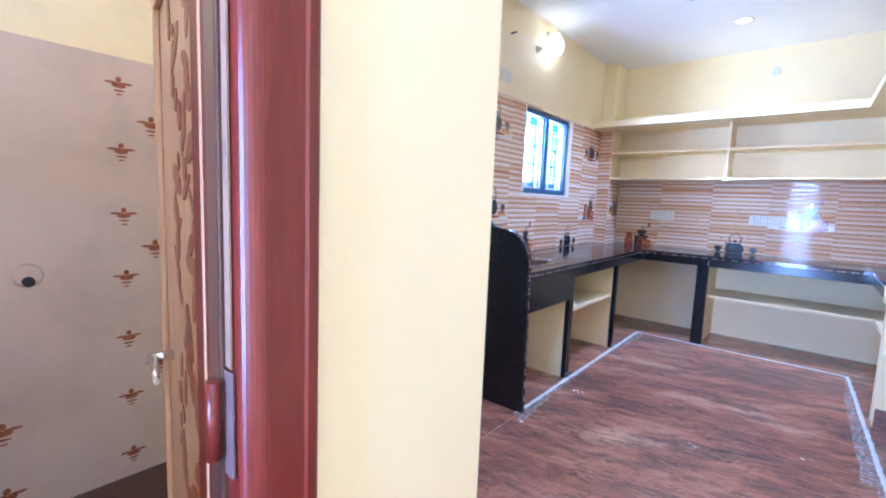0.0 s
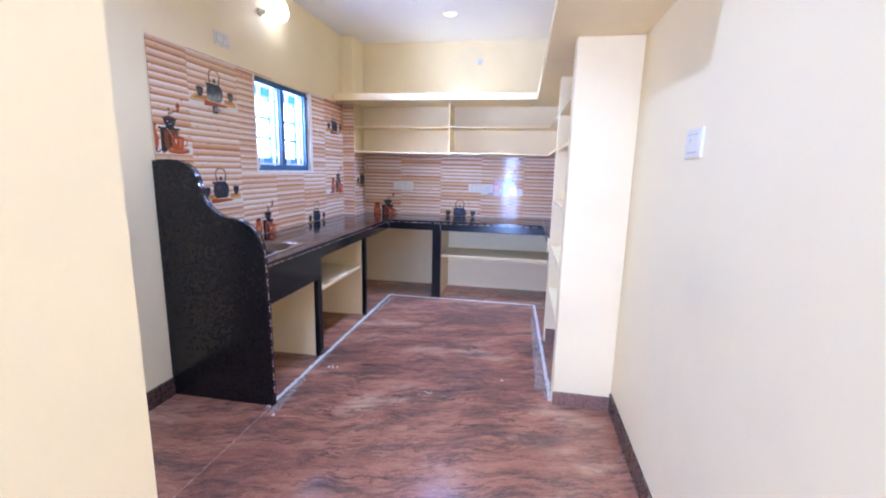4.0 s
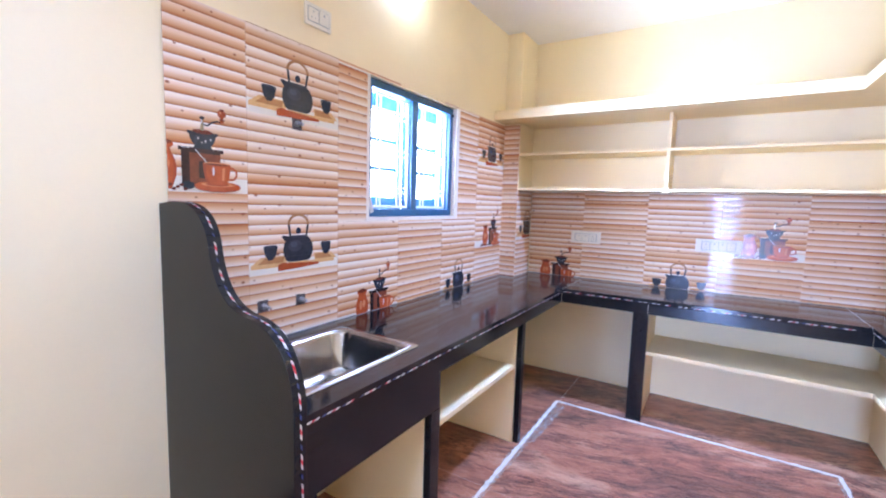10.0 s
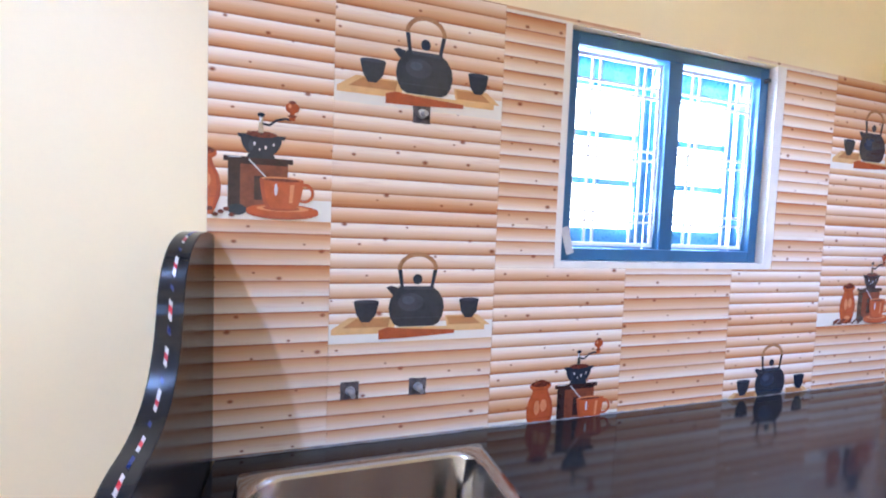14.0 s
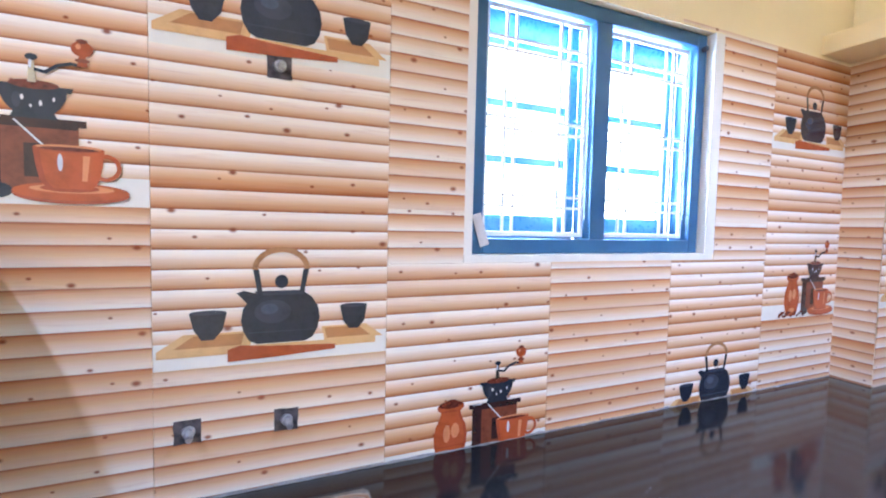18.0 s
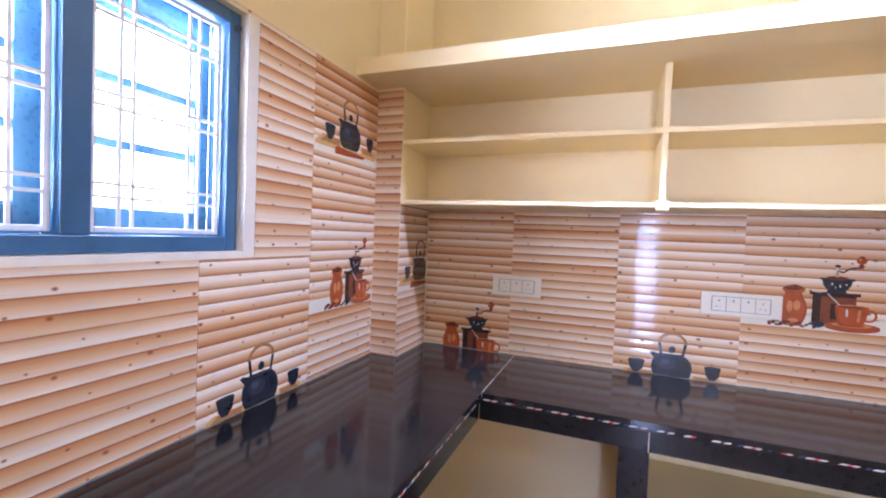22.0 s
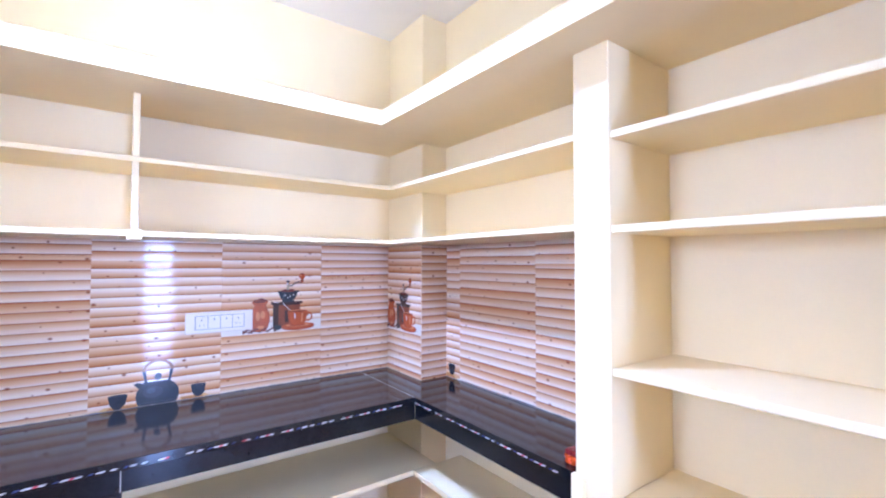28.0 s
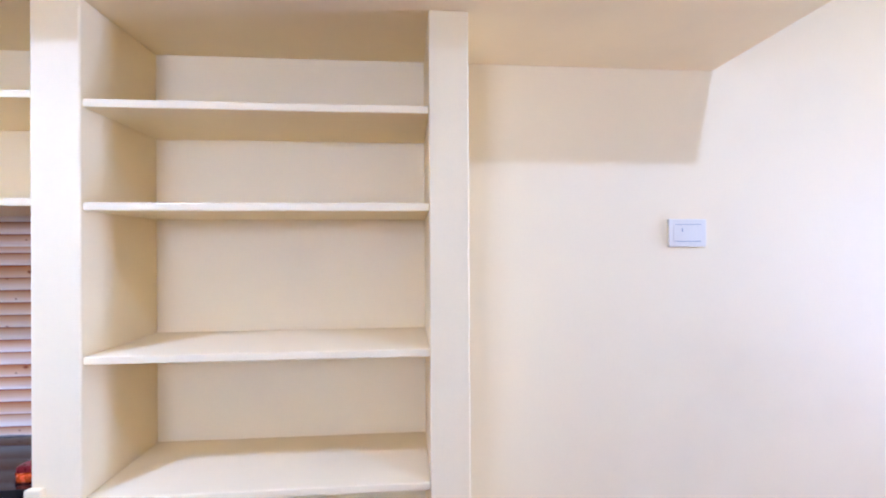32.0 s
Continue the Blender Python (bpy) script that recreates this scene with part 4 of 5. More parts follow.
for i in range(7):
    sprig(-1.793, 1.686 - 0.268 * i, 0.85)
    if i % 2 == 0:
        sprig(-1.681, 1.54 - 0.268 * i, 0.95, -1)
sprig(-2.20, 0.33, 1.0)
sprig(-2.20, 0.07, 1.0)
outlet = thing("bathroom_pipe_outlet", (-0.302, -2.102, 0.90), "round white plastered pipe hole in the beige tiles", "pipe outlet")
bm = bmesh.new()
lathe(bm, (-0.3018, -2.102, 0.925), [(0.045, 0.0), (0.04, 0.003), (0.02, 0.004)], axis="X")
part("plaster_patch", bm, M_BATHTILE, outlet)
bm = bmesh.new()
lathe(bm, (-0.30, -2.102, 0.902), [(0.019, 0.0), (0.019, 0.010), (0.012, 0.010)], axis="X")
part("pipe_end", bm, M_DARK, outlet)
structure("bathroom_floor", boxes((-0.31, BX - 0.14, -3.26, BY - 0.05, FLOOR - 0.006, FLOOR + 0.004)), M_BATHFLOOR, "dark brown bathroom floor", "floor")

pd = thing("passage_door", (-0.5, -0.65, FLOOR), "closed dark brown wooden passage door with a yellow painted foot", "door", kind="structure")
part("frame", boxes((-0.145, -0.052, -0.675, -0.601, FLOOR, 2.118), bevel=0.004), M_DARKDOOR, pd, "dark brown wooden frame")
part("frame", boxes((-1.018, -0.935, -0.675, -0.601, FLOOR, 2.118), bevel=0.004), M_DARKDOOR, pd)
part("door_leaf", boxes((-0.933, -0.147, -0.648, -0.612, FLOOR + 0.005, 2.03), bevel=0.003), M_DARKDOOR, pd)
part("frame_head", boxes((-0.933, -0.147, -0.675, -0.601, 2.032, 2.118), bevel=0.003), M_DARKDOOR, pd)
part("frame_foot", boxes((-0.148, -0.049, -0.6785, -0.6755, FLOOR, 0.19)), M_YELLOW, pd, "yellow painted foot of the frame")
bm = bmesh.new()
cyl(bm, (-0.16, -0.665, 1.06), (-0.16, -0.648, 1.06), 0.008)
box(bm, -0.19, -0.10, -0.682, -0.676, 1.05, 1.07)
part("latch", bm, M_CHROME, pd, "small chrome latch")

# ---------- plumbing stubs in the tiles ----------


M_HOLE = plain("dark_cement_hole", srgb(92, 80, 74), 0.9, 0, 0.4, 60, 200, 0.4)
M_CAP = plain("scuffed_silver_cap", (0.5, 0.49, 0.48, 1), 0.35, 0.7, 0.3, 60, 160, 0.2)


def stub(y, z):
    t = thing("pipe_stub", (0.002, y, z), "capped grey pipe end in a square hole cut in the tiles", "pipe stub", "pipe stubs over the sink")
    bm = bmesh.new()
    rng = random.Random(int(y * 1000))
    outline = [(y + 0.026 * math.copysign(min(1, abs(1.9 * math.cos(a))), math.cos(a)) * rng.uniform(0.92, 1.04), z + 0.026 * math.copysign(min(1, abs(1.9 * math.sin(a))), math.sin(a)) * rng.uniform(0.92, 1.04)) for a in [k * math.pi / 9 + 0.1 for k in range(18)]]
    prism(bm, outline, "x", 0.0005, 0.0036)
    part("cut_hole", bm, M_HOLE, t, "rough dark cement hole")
    bm = bmesh.new()
    cyl(bm, (0.0, y, z), (0.012, y + 0.003, z), 0.013, 0.012)
    cyl(bm, (0.010, y + 0.003, z), (0.036, y + 0.006, z - 0.004), 0.009, 0.007, 8, 0, False)
    part("cap", bm, M_CAP, t, "scuffed silver pipe cap")
    return t


for y, z in ((0.534, 1.775), (0.357, 1.001), (0.55, 0.998)):
    stub(y, z)

# ---------- white cement line on the floor ----------


def cement_line(points, width):
    rng = random.Random(11)
    bm = bmesh.new()
    for (ax, ay), (bx, by) in zip(points, points[1:]):
        a, b = Vector((ax, ay, 0)), Vector((bx, by, 0))
        d = (b - a).normalized()
        n = Vector((-d.y, d.x, 0))
        count = max(2, int((b - a).length / 0.025))
        rows = []
        for i in range(count + 1):
            p = a + (b - a) * i / count
            w0, w1 = width * rng.uniform(0.5, 1.1), width * rng.uniform(0.5, 1.6 if rng.random() < 0.15 else 1.1)
            rows.append([bm.verts.new(p + n * -w0 + Vector((0, 0, FLOOR + 0.0006))), bm.verts.new(p + Vector((0, 0, FLOOR + 0.004))), bm.verts.new(p + n * w1 + Vector((0, 0, FLOOR + 0.0006)))])
        for r, s in zip(rows, rows[1:]):
            for j in (0, 1):
                bm.faces.new((r[j], r[j + 1], s[j + 1], s[j]))
    return tagged(part("cement_line", bm, M_CEMENT), "rough white cement line along the foot of the counters", "cement line", kind="structure")


cement_line([(0.655, -0.04), (0.655, 2.43), (2.29, 2.43), (2.345, 0.40)], 0.014)
# thin smears of cement slurry wiped beside the line
M_SMEAR = smear_material()


def smear(points, widths, seed):
    """A wiped film of cement with ragged sides, just above the stone."""
    rng = random.Random(seed)
    bm = bmesh.new()
    (ax, ay), (bx, by) = points
    a, b = Vector((ax, ay, FLOOR + 0.0005)), Vector((bx, by, FLOOR + 0.0005))
    n = Vector((-(b - a).y, (b - a).x, 0)).normalized()
    rows = []
    for i in range(25):
        t = i / 24
        w = (widths[0] + (widths[1] - widths[0]) * t) * rng.uniform(0.75, 1.2)
        p = a + (b - a) * t
        rows.append((bm.verts.new(p - n * w * 0.5), bm.verts.new(p + n * w * 0.5)))
    for r, s in zip(rows, rows[1:]):
        bm.faces.new((r[0], r[1], s[1], s[0]))
    return tagged(part("cement_smear", bm, M_SMEAR), "thin wiped smear of white cement on the granite floor", "cement smear", kind="structure")


smear(((0.662, -0.04), (0.662, 2.40)), (0.06, 0.05), 4)
smear(((0.70, 1.75), (0.705, 2.38)), (0.03, 0.075), 7)
smear(((0.69, -0.07), (0.69, 0.35)), (0.09, 0.04), 5)
smear(((0.66, 2.425), (2.27, 2.425)), (0.04, 0.04), 8)
smear(((2.335, 0.42), (2.285, 2.40)), (0.06, 0.045), 9)
smear(((2.30, 0.55), (2.26, 2.0)), (0.09, 0.03), 6)

# crumbs of dry cement on the floor
rng = random.Random(3)
for cx, cy, n in ((0.80, 0.55, 7), (1.55, 0.32, 5), (2.05, 0.62, 4), (0.72, -0.1, 8)):
    t = thing("cement_crumbs", (cx, cy, FLOOR), "small crumbs of dry white cement on the granite floor", "debris")
    for i in range(n):
        x, y, r = cx + rng.uniform(-0.04, 0.04), cy + rng.uniform(-0.025, 0.025), rng.uniform(0.003, 0.008)
        bm = bmesh.new()
        bmesh.ops.create_icosphere(bm, subdivisions=1, radius=r)
        for v in bm.verts:
            v.co = Vector((v.co.x * rng.uniform(0.7, 1.3) + x, v.co.y * rng.uniform(0.7, 1.3) + y, FLOOR + r * 0.4 + v.co.z * 0.4))
        part("crumb", bm, M_CEMENT, t)

# cement bead where the tiles meet the worktop, and dust on the stone


def bead(a, b, out, seed):
    """An uneven thin bead of grey cement along the foot of the tiles."""
    rng = random.Random(seed)
    a, b, o = Vector(a), Vector(b), Vector(out)
    bm = bmesh.new()
    n = int((b - a).length / 0.02)
    rows = []
    for i in range(n + 1):
        p = a + (b - a) * i / n
        w, h = rng.uniform(0.002, 0.005), rng.uniform(0.002, 0.005)
        if rng.random() < 0.05:
            w *= 2.2
        rows.append([bm.verts.new(p + o * 0.002 + Vector((0, 0, h + 0.001))), bm.verts.new(p + o * (0.003 + w * 0.6) + Vector((0, 0, h * 0.6))), bm.verts.new(p + o * (0.003 + w) + Vector((0, 0, 0.0003)))])
    for r, s in zip(rows, rows[1:]):
        for j in (0, 1):
            bm.faces.new((r[j], r[j + 1], s[j + 1], s[j]))
    return part("cement_bead", bm, M_BEAD, worktop, "thin uneven grey cement bead")


M_BEAD = plain("grey_cement_bead", srgb(128, 121, 114), 0.85, 0, 0.2, 30, 120, 0.3)
bead((0.0, 0.0, TOP), (0.0, 2.70, TOP), (1, 0, 0), 21)
bead((0.14, FAR, TOP), (2.53, FAR, TOP), (0, -1, 0), 22)
bead((RIGHT, 2.66, TOP), (RIGHT, 1.54, TOP), (-1, 0, 0), 23)
rng = random.Random(31)
for cx, cy in ((0.52, 0.98), (0.36, 1.35), (1.05, 2.6), (2.5, 2.1)):
    t = thing("cement_crumbs", (cx, cy, TOP), "tiny crumbs of cement dust on the black worktop", "debris")
    for i in range(5):
        x, y, r = cx + rng.uniform(-0.05, 0.05), cy + rng.uniform(-0.05, 0.05), rng.uniform(0.001, 0.0022)
        bm = bmesh.new()
        bmesh.ops.create_icosphere(bm, subdivisions=1, radius=r)
        for v in bm.verts:
            v.co = Vector((v.co.x * rng.uniform(0.7, 1.8) + x, v.co.y * rng.uniform(0.7, 1.8) + y, TOP + r * 0.3 + v.co.z * 0.4))
        part("crumb", bm, M_BEAD, t)

# ---------- floor slabs ----------
xs = [-1.45, -0.1, 0.668, RIGHT + 0.0]
ys = [SOUTH, -3.3, -2.0, -0.10, 1.2, FAR]
for a, b in zip(xs, xs[1:]):
    for c, d in zip(ys, ys[1:]):
        bm = boxes((a + 0.0013, b - 0.0013, c + 0.0013, d - 0.0013, FLOOR - 0.0014, FLOOR))
        part("granite_slab", bm, M_FLOOR, floor_slab)

# ---------- wall tiles ----------


def disc(cx, cy, rx, ry, n=20, a0=0, a1=360):
    return [(cx + rx * math.cos(radians(a0 + (a1 - a0) * i / n)), cy + ry * math.sin(radians(a0 + (a1 - a0) * i / n))) for i in range(n if a1 - a0 == 360 else n + 1)]


def arc_band(cx, cy, rx, ry, w, a0, a1, n=12):
    outer, inner = disc(cx, cy, rx, ry, n, a0, a1), disc(cx, cy, rx - w, ry - w, n, a0, a1)
    return [[outer[i], outer[i + 1], inner[i + 1], inner[i]] for i in range(n)]


def turned_outline(centre, profile):
    """A mirrored outline from (half width, height) pairs."""
    return [(centre + w, v) for w, v in profile] + [(centre - w, v) for w, v in reversed(profile)]


KETTLE = [  # polygons in a 0.485 wide tile, u from its left edge, v from its foot, with a material
    (0, [(0.045, 0.025), (0.42, 0.025), (0.42, 0.04), (0.045, 0.04)]), (0, [(0.045, 0.04), (0.19, 0.04), (0.195, 0.072), (0.085, 0.072)]), (1, [(0.07, 0.043), (0.175, 0.043), (0.18, 0.068), (0.10, 0.068)]),
    (0, [(0.32, 0.04), (0.435, 0.04), (0.40, 0.072), (0.315, 0.072)]), (1, [(0.325, 0.044), (0.41, 0.044), (0.385, 0.068), (0.32, 0.068)]),
    (4, [(0.135, 0.008), (0.22, 0.010), (0.36, 0.018), (0.36, 0.029), (0.22, 0.036), (0.16, 0.042), (0.135, 0.034)]),
    (2, turned_outline(0.243, [(0.050, 0.042), (0.066, 0.05), (0.077, 0.07), (0.082, 0.095), (0.078, 0.12), (0.064, 0.142), (0.048, 0.154)])), (3, [(0.176, 0.066), (0.310, 0.066), (0.312, 0.0685), (0.174, 0.0685)]),
    (2, [(0.183, 0.12), (0.153, 0.155), (0.166, 0.160), (0.203, 0.15)]), (3, [(0.193, 0.148), (0.288, 0.148), (0.293, 0.158), (0.188, 0.158)]), (3, disc(0.225, 0.112, 0.038, 0.026)), (7, disc(0.218, 0.118, 0.018, 0.012)),
    (2, disc(0.243, 0.178, 0.014, 0.015)), (2, [(0.185, 0.205), (0.197, 0.205), (0.205, 0.148), (0.195, 0.148)]), (2, [(0.289, 0.205), (0.301, 0.205), (0.291, 0.155), (0.281, 0.155)]),
    (2, [(0.09, 0.115), (0.16, 0.115), (0.152, 0.078), (0.135, 0.058), (0.112, 0.058), (0.098, 0.08)]), (3, disc(0.125, 0.116, 0.034, 0.005)),
    (2, [(0.345, 0.118), (0.408, 0.118), (0.402, 0.08), (0.388, 0.063), (0.366, 0.063), (0.352, 0.082)]), (3, disc(0.377, 0.118, 0.031, 0.005))]
KETTLE = [(k, [(0.243 + (u - 0.243) * 1.2 if k < 2 else u - 0.026 if max(p[0] for p in poly) < 0.17 and v < 0.13 and k != 4 else u + 0.026 if min(p[0] for p in poly) > 0.34 else u, v) for u, v in poly]) for k, poly in KETTLE]
KETTLE += [(5, q) for q in arc_band(0.243, 0.205, 0.06, 0.05, 0.012, 0, 180)]
KETTLE_M = [P_TRAY, P_TRAY2, P_IRON, P_IRON2, P_SPOON, P_CANE, P_SHINE, P_GLEAM]
JUG = [(0.029, 0.009), (0.036, 0.025), (0.046, 0.055), (0.048, 0.08), (0.043, 0.108), (0.031, 0.132), (0.0275, 0.146), (0.036, 0.152), (0.039, 0.158), (0.037, 0.165)]
MILL = [
    (0, turned_outline(0.177, JUG)), (9, [(0.206, 0.009), (0.213, 0.025), (0.223, 0.055), (0.225, 0.08), (0.220, 0.108), (0.208, 0.132), (0.204, 0.145), (0.199, 0.145), (0.201, 0.130), (0.212, 0.105), (0.216, 0.08), (0.213, 0.055), (0.199, 0.009)]),
    (9, [(0.133, 0.052), (0.221, 0.052), (0.222, 0.055), (0.132, 0.055)]), (10, disc(0.170, 0.10, 0.003, 0.010)), (1, disc(0.166, 0.088, 0.010, 0.024)), (1, disc(0.190, 0.094, 0.012, 0.020)), (1, disc(0.180, 0.032, 0.018, 0.008)),
    (9, [(0.150, 0.145), (0.204, 0.145), (0.206, 0.149), (0.148, 0.149)]), (6, disc(0.177, 0.165, 0.034, 0.010)), (6, disc(0.180, 0.172, 0.016, 0.007)),
    (2, [(0.240, 0.030), (0.380, 0.022), (0.380, 0.145), (0.240, 0.145)]), (3, [(0.268, 0.028), (0.380, 0.022), (0.380, 0.138), (0.268, 0.138)]), (2, [(0.300, 0.05), (0.340, 0.05), (0.340, 0.11), (0.300, 0.11)]),
    (2, [(0.230, 0.143), (0.392, 0.143), (0.392, 0.156), (0.230, 0.156)]), (10, [(0.24, 0.153), (0.27, 0.153), (0.27, 0.155), (0.24, 0.155)]), (4, disc(0.262, 0.024, 0.022, 0.014)),
    (4, [(0.282, 0.154), (0.350, 0.154), (0.342, 0.172), (0.290, 0.172)]), (10, disc(0.302, 0.163, 0.002, 0.004)), (10, disc(0.330, 0.163, 0.002, 0.004)), (4, disc(0.316, 0.205, 0.048, 0.050, 14, 180, 360)), (4, [(0.264, 0.203), (0.370, 0.203), (0.374, 0.213), (0.260, 0.213)]), (6, disc(0.317, 0.214, 0.036, 0.008)),
    (7, disc(0.292, 0.185, 0.006, 0.014)), (10, disc(0.300, 0.190, 0.0025, 0.005)), (10, disc(0.326, 0.182, 0.0025, 0.005)), (10, disc(0.345, 0.190, 0.002, 0.004)), (10, disc(0.312, 0.176, 0.002, 0.003)),
    (5, [(0.308, 0.218), (0.321, 0.218), (0.318, 0.26), (0.311, 0.26)]), (4, disc(0.3145, 0.262, 0.009, 0.006)), (10, disc(0.3125, 0.25, 0.002, 0.008)),
    (4, [(0.318, 0.238), (0.335, 0.235), (0.352, 0.249), (0.372, 0.255), (0.386, 0.253), (0.386, 0.259), (0.370, 0.261), (0.350, 0.255), (0.333, 0.241), (0.318, 0.244)]),
    (8, [(0.380, 0.255), (0.396, 0.255), (0.393, 0.275), (0.383, 0.275)]), (3, disc(0.388, 0.266, 0.011, 0.004)), (8, disc(0.388, 0.287, 0.017, 0.014)), (3, disc(0.388, 0.301, 0.009, 0.004)), (1, disc(0.382, 0.291, 0.004, 0.005)),
    (10, [(0.286, 0.150), (0.289, 0.151), (0.345, 0.092), (0.342, 0.090)]),
    (9, disc(0.370, 0.020, 0.088, 0.018)), (0, disc(0.370, 0.025, 0.088, 0.017)), (1, disc(0.370, 0.030, 0.064, 0.008)), (9, disc(0.366, 0.031, 0.044, 0.007)),
    (0, turned_outline(0.366, [(0.034, 0.030), (0.044, 0.045), (0.050, 0.075), (0.053, 0.104)])), (9, [(0.332, 0.030), (0.322, 0.045), (0.316, 0.075), (0.313, 0.104), (0.322, 0.104), (0.325, 0.075), (0.331, 0.045), (0.342, 0.030)]),
    (9, disc(0.366, 0.104, 0.053, 0.007)), (1, disc(0.366, 0.1055, 0.050, 0.005)), (6, disc(0.366, 0.103, 0.044, 0.0035)), (1, [(0.384, 0.045), (0.392, 0.045), (0.397, 0.092), (0.386, 0.092)]), (10, disc(0.352, 0.078, 0.004, 0.016))]
MILL += [(0, q) for q in arc_band(0.420, 0.072, 0.026, 0.026, 0.008, -120, 120)]
MILL += [(6, disc(0.10 + 0.0125 * (i % 13), 0.010 + 0.007 * ((i * 7) % 3), 0.0075, 0.0055, 8)) for i in range(18)]
MILL_M = [P_CLAY, P_CLAY2, P_MILL, P_MILL2, P_IRON, M_STEEL, P_BEAN, P_IRON2, P_SPOON, P_CLAY3, P_SHINE]
rng = random.Random(8)
for i in range(14):
    MILL.append((6 if i % 3 else 9, disc(0.15 + 0.05 * rng.random(), 0.158 + 0.014 * rng.random(), 0.004, 0.0025, 6)))


def inside(poly, w, h):
    """Keeps the part of a polygon that lies on the tile."""
    def clip(pts, keep, cut):
        out = []
        for p, q in zip(pts, pts[1:] + pts[:1]):
            if keep(p):
                out.append(p)
            if keep(p) != keep(q):
                out.append(cut(p, q))
        return out

    def at(axis, v):
        def cut(p, q):
            t = (v - p[axis]) / (q[axis] - p[axis])
            return (p[0] + (q[0] - p[0]) * t, p[1] + (q[1] - p[1]) * t)
        return cut
    for axis, v, sign in ((0, 0, 1), (0, w, -1), (1, 0, 1), (1, h, -1)):
        if len(poly) < 3:
            return []
        poly = clip(poly, lambda p: (p[axis] - v) * sign >= 0, at(axis, v))
    return poly


TILES = {}


def tile_mesh(w, h, v0, white, turned):
    """A glazed tile with a shallow ridge for each printed log. v0: height of its foot in the print; white: height of its plain foot; turned: -1 for a tile laid upside down."""
    key = tuple(round(x, 4) for x in (w, h, v0, white, turned))
    if key in TILES:
        return TILES[key]
    bm = bmesh.new()
    uv = bm.loops.layers.uv.new("print")
    zs = {0.0, h}
    z = -(v0 % LOG)
    while z < h:
        for o in (0.0, 0.04, 0.25, 0.6, 0.97) if turned > 0 else (0.0, 0.03, 0.4, 0.75, 0.96):
            if 0 < z + o * LOG < h:
                zs.add(z + o * LOG)
        z += LOG
    if white:
        zs = {x for x in zs if x > white} | {0.0, white, h}
    zs = sorted(zs)

    def relief(z):
        if white and z <= white:
            return 0.008
        f = ((z + v0) % LOG) / LOG
        return 0.0076 + 0.0014 * math.sin(math.pi * min(1, max(0, f))) ** 0.6
    last = None
    for z in zs:
        d = relief(z)
        row = [bm.verts.new((x, z, y)) for x, y in ((0, d - 0.0012), (0.0006, d), (w - 0.0006, d), (w, d - 0.0012))]
        if last:
            for i in range(3):
                f = bm.faces.new((last[i], last[i + 1], row[i + 1], row[i]))
                f.smooth = False
                f.material_index = 1 if white and z <= white + 1e-6 else 0
                for loop in f.loops:
                    loop[uv].uv = (loop.vert.co.x, turned * (loop.vert.co.y + v0))
        last = row
    me = bpy.data.meshes.new("wall_tile")
    bm.to_mesh(me)
    bm.free()
    me.materials.append(M_LOG)
    me.materials.append(M_TILEWHITE)
    TILES[key] = me
    return me


def tile(parent, m, w, h, v0=0.0, picture="", shift=0.0):
    """One tile with its foot at the frame m, and a picture printed on it. shift: how far the cut tile's left edge lies inside the full tile."""
    white = max(0.0, 0.055 - v0) if picture else 0.0
    ob = new("tile", tile_mesh(w - 0.0003, h - 0.0006, v0, min(white, h) if picture else 0.0, 1 if picture else -1))
    ob.parent = parent
    ob.matrix_world = m @ Matrix.Translation((0.00015, 0.0003, -0.006))
    if picture:
        shapes, mats = (KETTLE, KETTLE_M) if picture == "kettle" else (MILL, MILL_M)
        bm = bmesh.new()
        for i, (slot, poly) in enumerate(shapes):
            poly = inside([(u - shift, v - v0) for u, v in poly], w - 0.003, h - 0.002)
            if len(poly) < 3:
                continue
            f = bm.faces.new([bm.verts.new((u + 0.0008, v, 0.0095 + 0.00004 * i)) for u, v in poly])
            f.material_index = slot
        me = bpy.data.meshes.new(picture + "_picture")
        bm.normal_update()
        bmesh.ops.triangulate(bm, faces=bm.faces, ngon_method="EAR_CLIP")
        bm.to_mesh(me)
        bm.free()
        for k in mats:
            me.materials.append(k)
        pic = new(picture + "_picture", me)
        pic.parent = ob
        tagged(pic, "printed black iron teapot with two cups on a tray" if picture == "kettle" else "printed coffee mill with an orange jug and cup")


TH = 0.652
TW = 0.485


def column(parent, at, a, b, pieces, cut=None):
    """A column of tiles between a and b along a wall. at(u, z) gives the frame of a tile; pieces: (foot, top, print height of the foot, picture, shift); cut: an opening (u0, u1, z0, z1) left free."""
    for z0, z1, v0, picture, shift in pieces:
        rects = [(a, b, z0, z1, v0)]
        if cut and a < cut[1] and b > cut[0] and z0 < cut[3] and z1 > cut[2]:
            rects = []
            if z0 < cut[2]:
                rects.append((a, b, z0, cut[2], v0))
            if cut[3] < z1 - 0.004:
                rects.append((a, b, cut[3], z1, v0 + cut[3] - z0))
            lo, hi = max(z0, cut[2]), min(z1, cut[3])
            if a < cut[0]:
                rects.append((a, cut[0], lo, hi, v0 + lo - z0))
            if b > cut[1]:
                rects.append((cut[1], b, lo, hi, v0 + lo - z0))
        for u0, u1, c, d, v in rects:
            if d - c > 0.004 and u1 - u0 > 0.004:
                tile(parent, at(u0, c), u1 - u0, d - c, v, picture if c == z0 else "", shift)


def on_window_wall(u, z):
    return facing(0.0, u, z, (0, 1, 0), (1, 0, 0))


def on_far_wall(u, z):
    return facing(u, FAR, z, (1, 0, 0), (0, -1, 0))


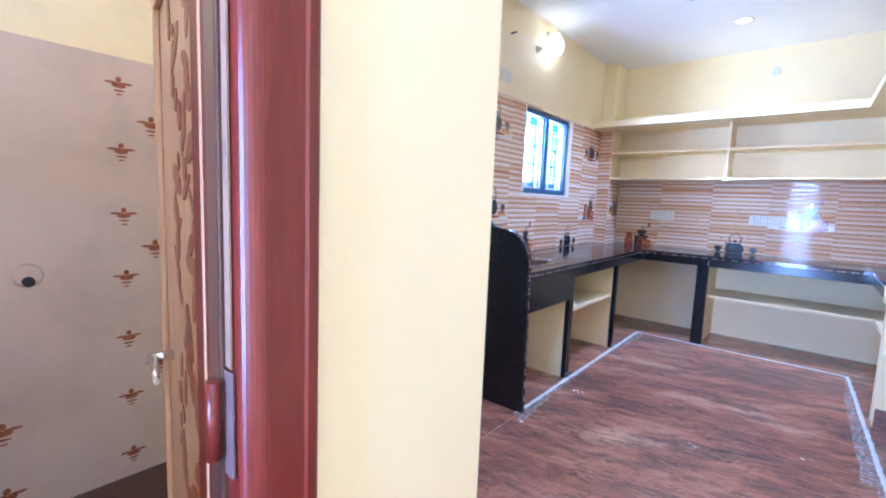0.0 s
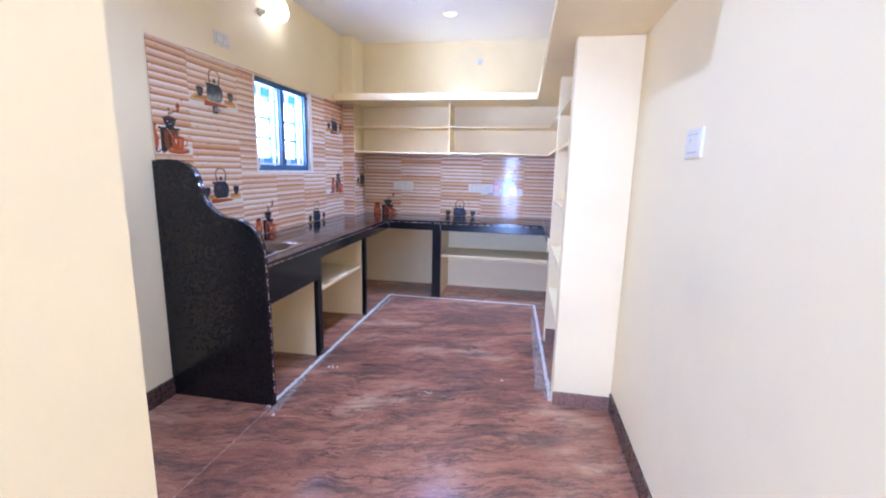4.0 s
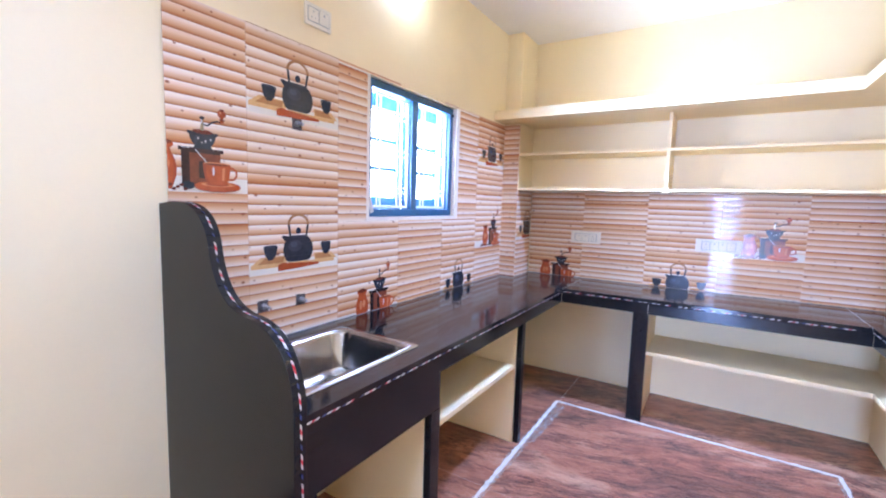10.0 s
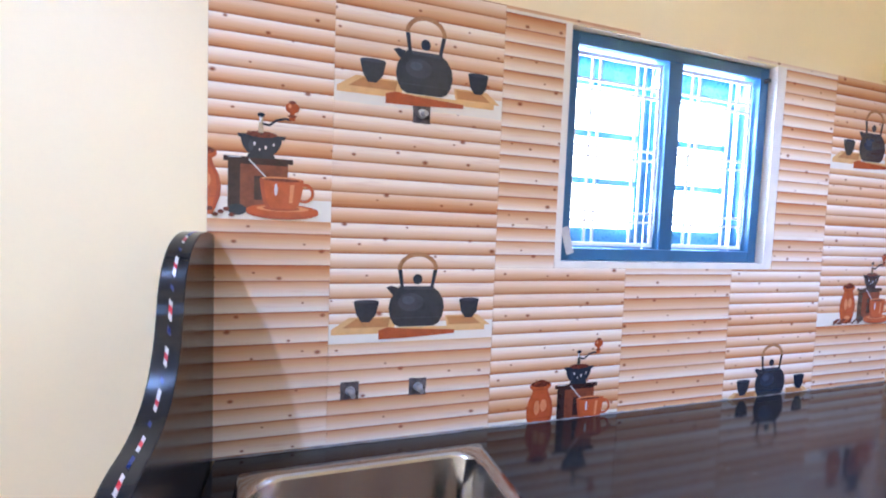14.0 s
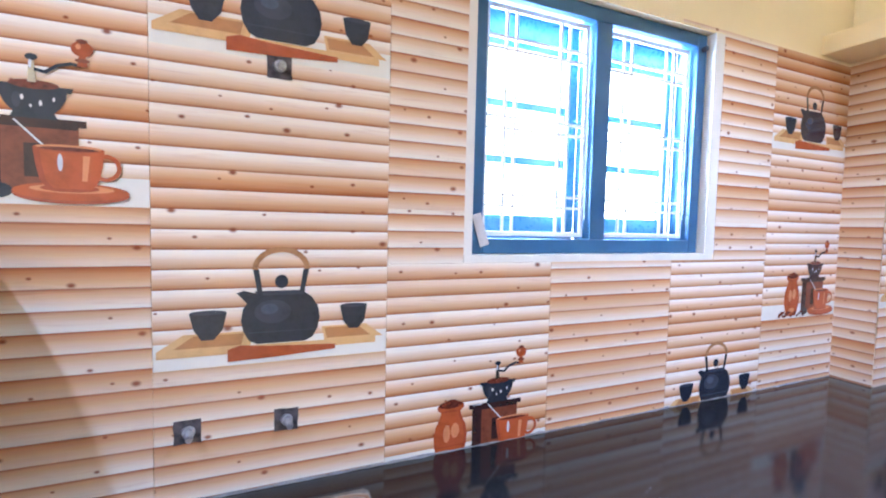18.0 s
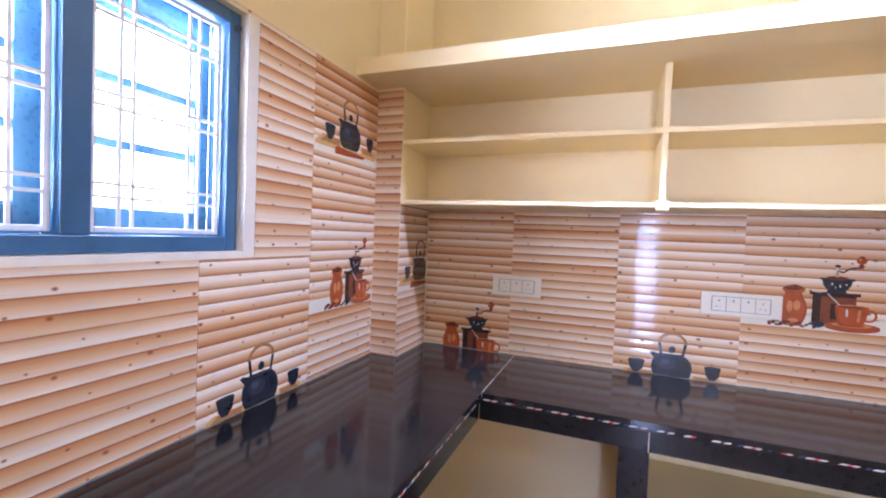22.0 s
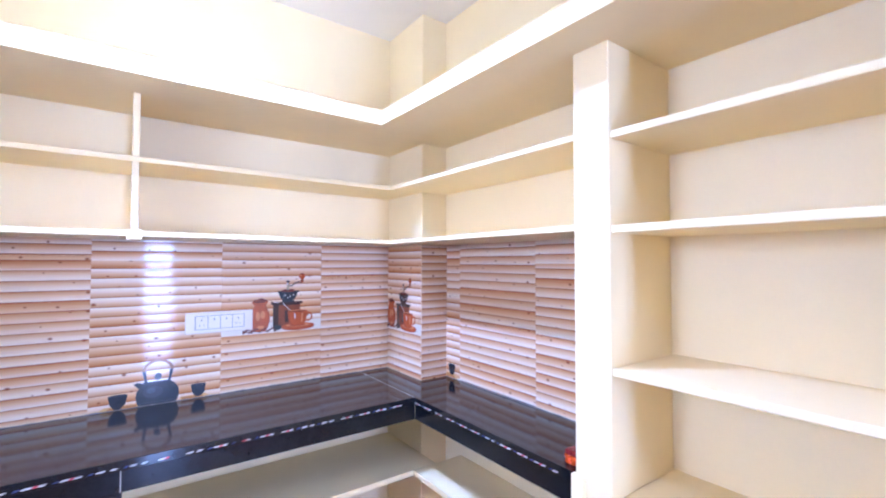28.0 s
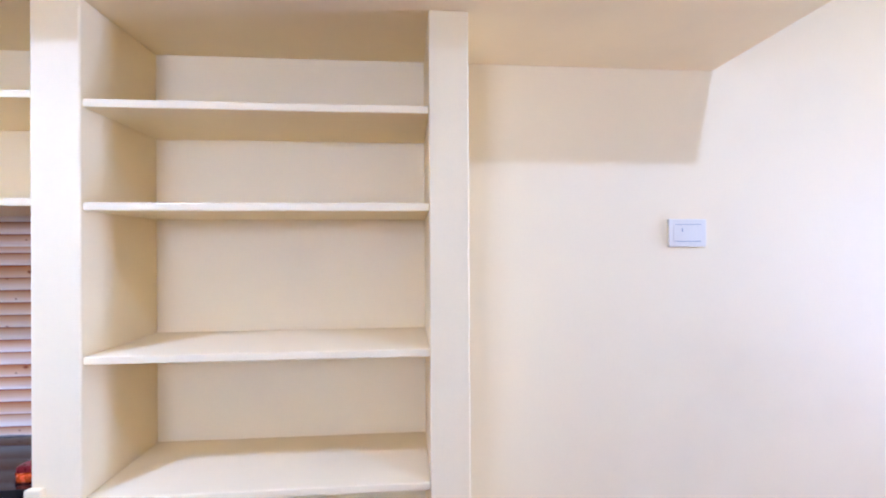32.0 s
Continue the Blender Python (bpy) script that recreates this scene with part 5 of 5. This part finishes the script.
TT = 2.118
c = (0.984, 1.942, 1.346, 2.108)
column(wall_window, on_window_wall, 0.0, 0.296, [(TOP, 1.464, TH - 0.616, "", 0), (1.464, TT, 0, "mill", 0.195)])
column(wall_window, on_window_wall, 0.296, 0.780, [(TOP, 1.133, TH - 0.285, "", 0), (1.133, 1.785, 0, "kettle", 0), (1.785, TT, 0, "kettle", 0)])
column(wall_window, on_window_wall, 0.780, 1.262, [(TOP, 1.48, 0.040, "mill", 0), (1.48, TT, 0, "", 0)], c)
column(wall_window, on_window_wall, 1.262, 1.740, [(TOP, 1.48, 0.1, "", 0)], c)
column(wall_window, on_window_wall, 1.740, 2.224, [(TOP, 1.48, 0.048, "kettle", 0), (1.48, TT, 0, "", 0)], c)
column(wall_window, on_window_wall, 2.224, 2.70, [(TOP, 1.112, TH - 0.258, "", 0), (1.112, 1.755, 0, "mill", 0), (1.755, TT, 0, "kettle", 0)])
column(pillar_left, lambda u, z: facing(u, 2.70, z, (1, 0, 0), (0, -1, 0)), 0.0, 0.14, [(TOP, 1.51, 0.2, "", 0), (1.51, 2.12, 0, "", 0)])
column(pillar_left, lambda u, z: facing(0.14, u, z, (0, 1, 0), (1, 0, 0)), 2.70, FAR, [(TOP, 1.16, 0.3, "", 0), (1.16, 1.58, 0, "kettle", 0.0)])
for a, b, pieces in ((0.148, 0.618, [(TOP, 1.49, 0.045, "mill", 0.018), (1.49, 1.58, 0, "", 0)]), (0.618, 1.116, [(TOP, 1.51, 0.1, "", 0), (1.51, 1.581, 0.2, "", 0)]),
                     (1.116, 1.612, [(TOP, 1.49, 0.055, "kettle", 0), (1.49, 1.58, 0, "", 0)]), (1.612, 2.108, [(TOP, 1.12, 0.3, "", 0), (1.12, 1.58, 0, "mill", 0)]), (2.108, 2.53, [(TOP, 1.4, 0.1, "", 0), (1.4, 1.581, 0.4, "", 0)])):
    column(wall_far, on_far_wall, a, b, pieces)
column(pillar_right, lambda u, z: facing(2.53, FAR - u, z, (0, -1, 0), (-1, 0, 0)), 0.0, FAR - 2.66, [(TOP, 1.09, 0.3, "", 0), (1.09, 1.581, 0, "mill", 0.13)])
column(pillar_right, lambda u, z: facing(u, 2.66, z, (1, 0, 0), (0, -1, 0)), 2.53, RIGHT, [(TOP, 1.581, 0.15, "", 0)])
for a, b, pieces in ((0.0, 0.123, [(TOP, 1.3, 0.045, "kettle", 0.35), (1.3, 1.581, 0, "", 0)]), (0.123, 0.66, [(TOP, 1.581, 0.2, "", 0)]), (0.66, 1.128, [(TOP, 1.48, 0.05, "", 0), (1.48, 1.581, 0, "", 0)])):
    column(wall_right, lambda u, z: facing(RIGHT, 2.66 - u, z, (0, -1, 0), (-1, 0, 0)), a, b, pieces)
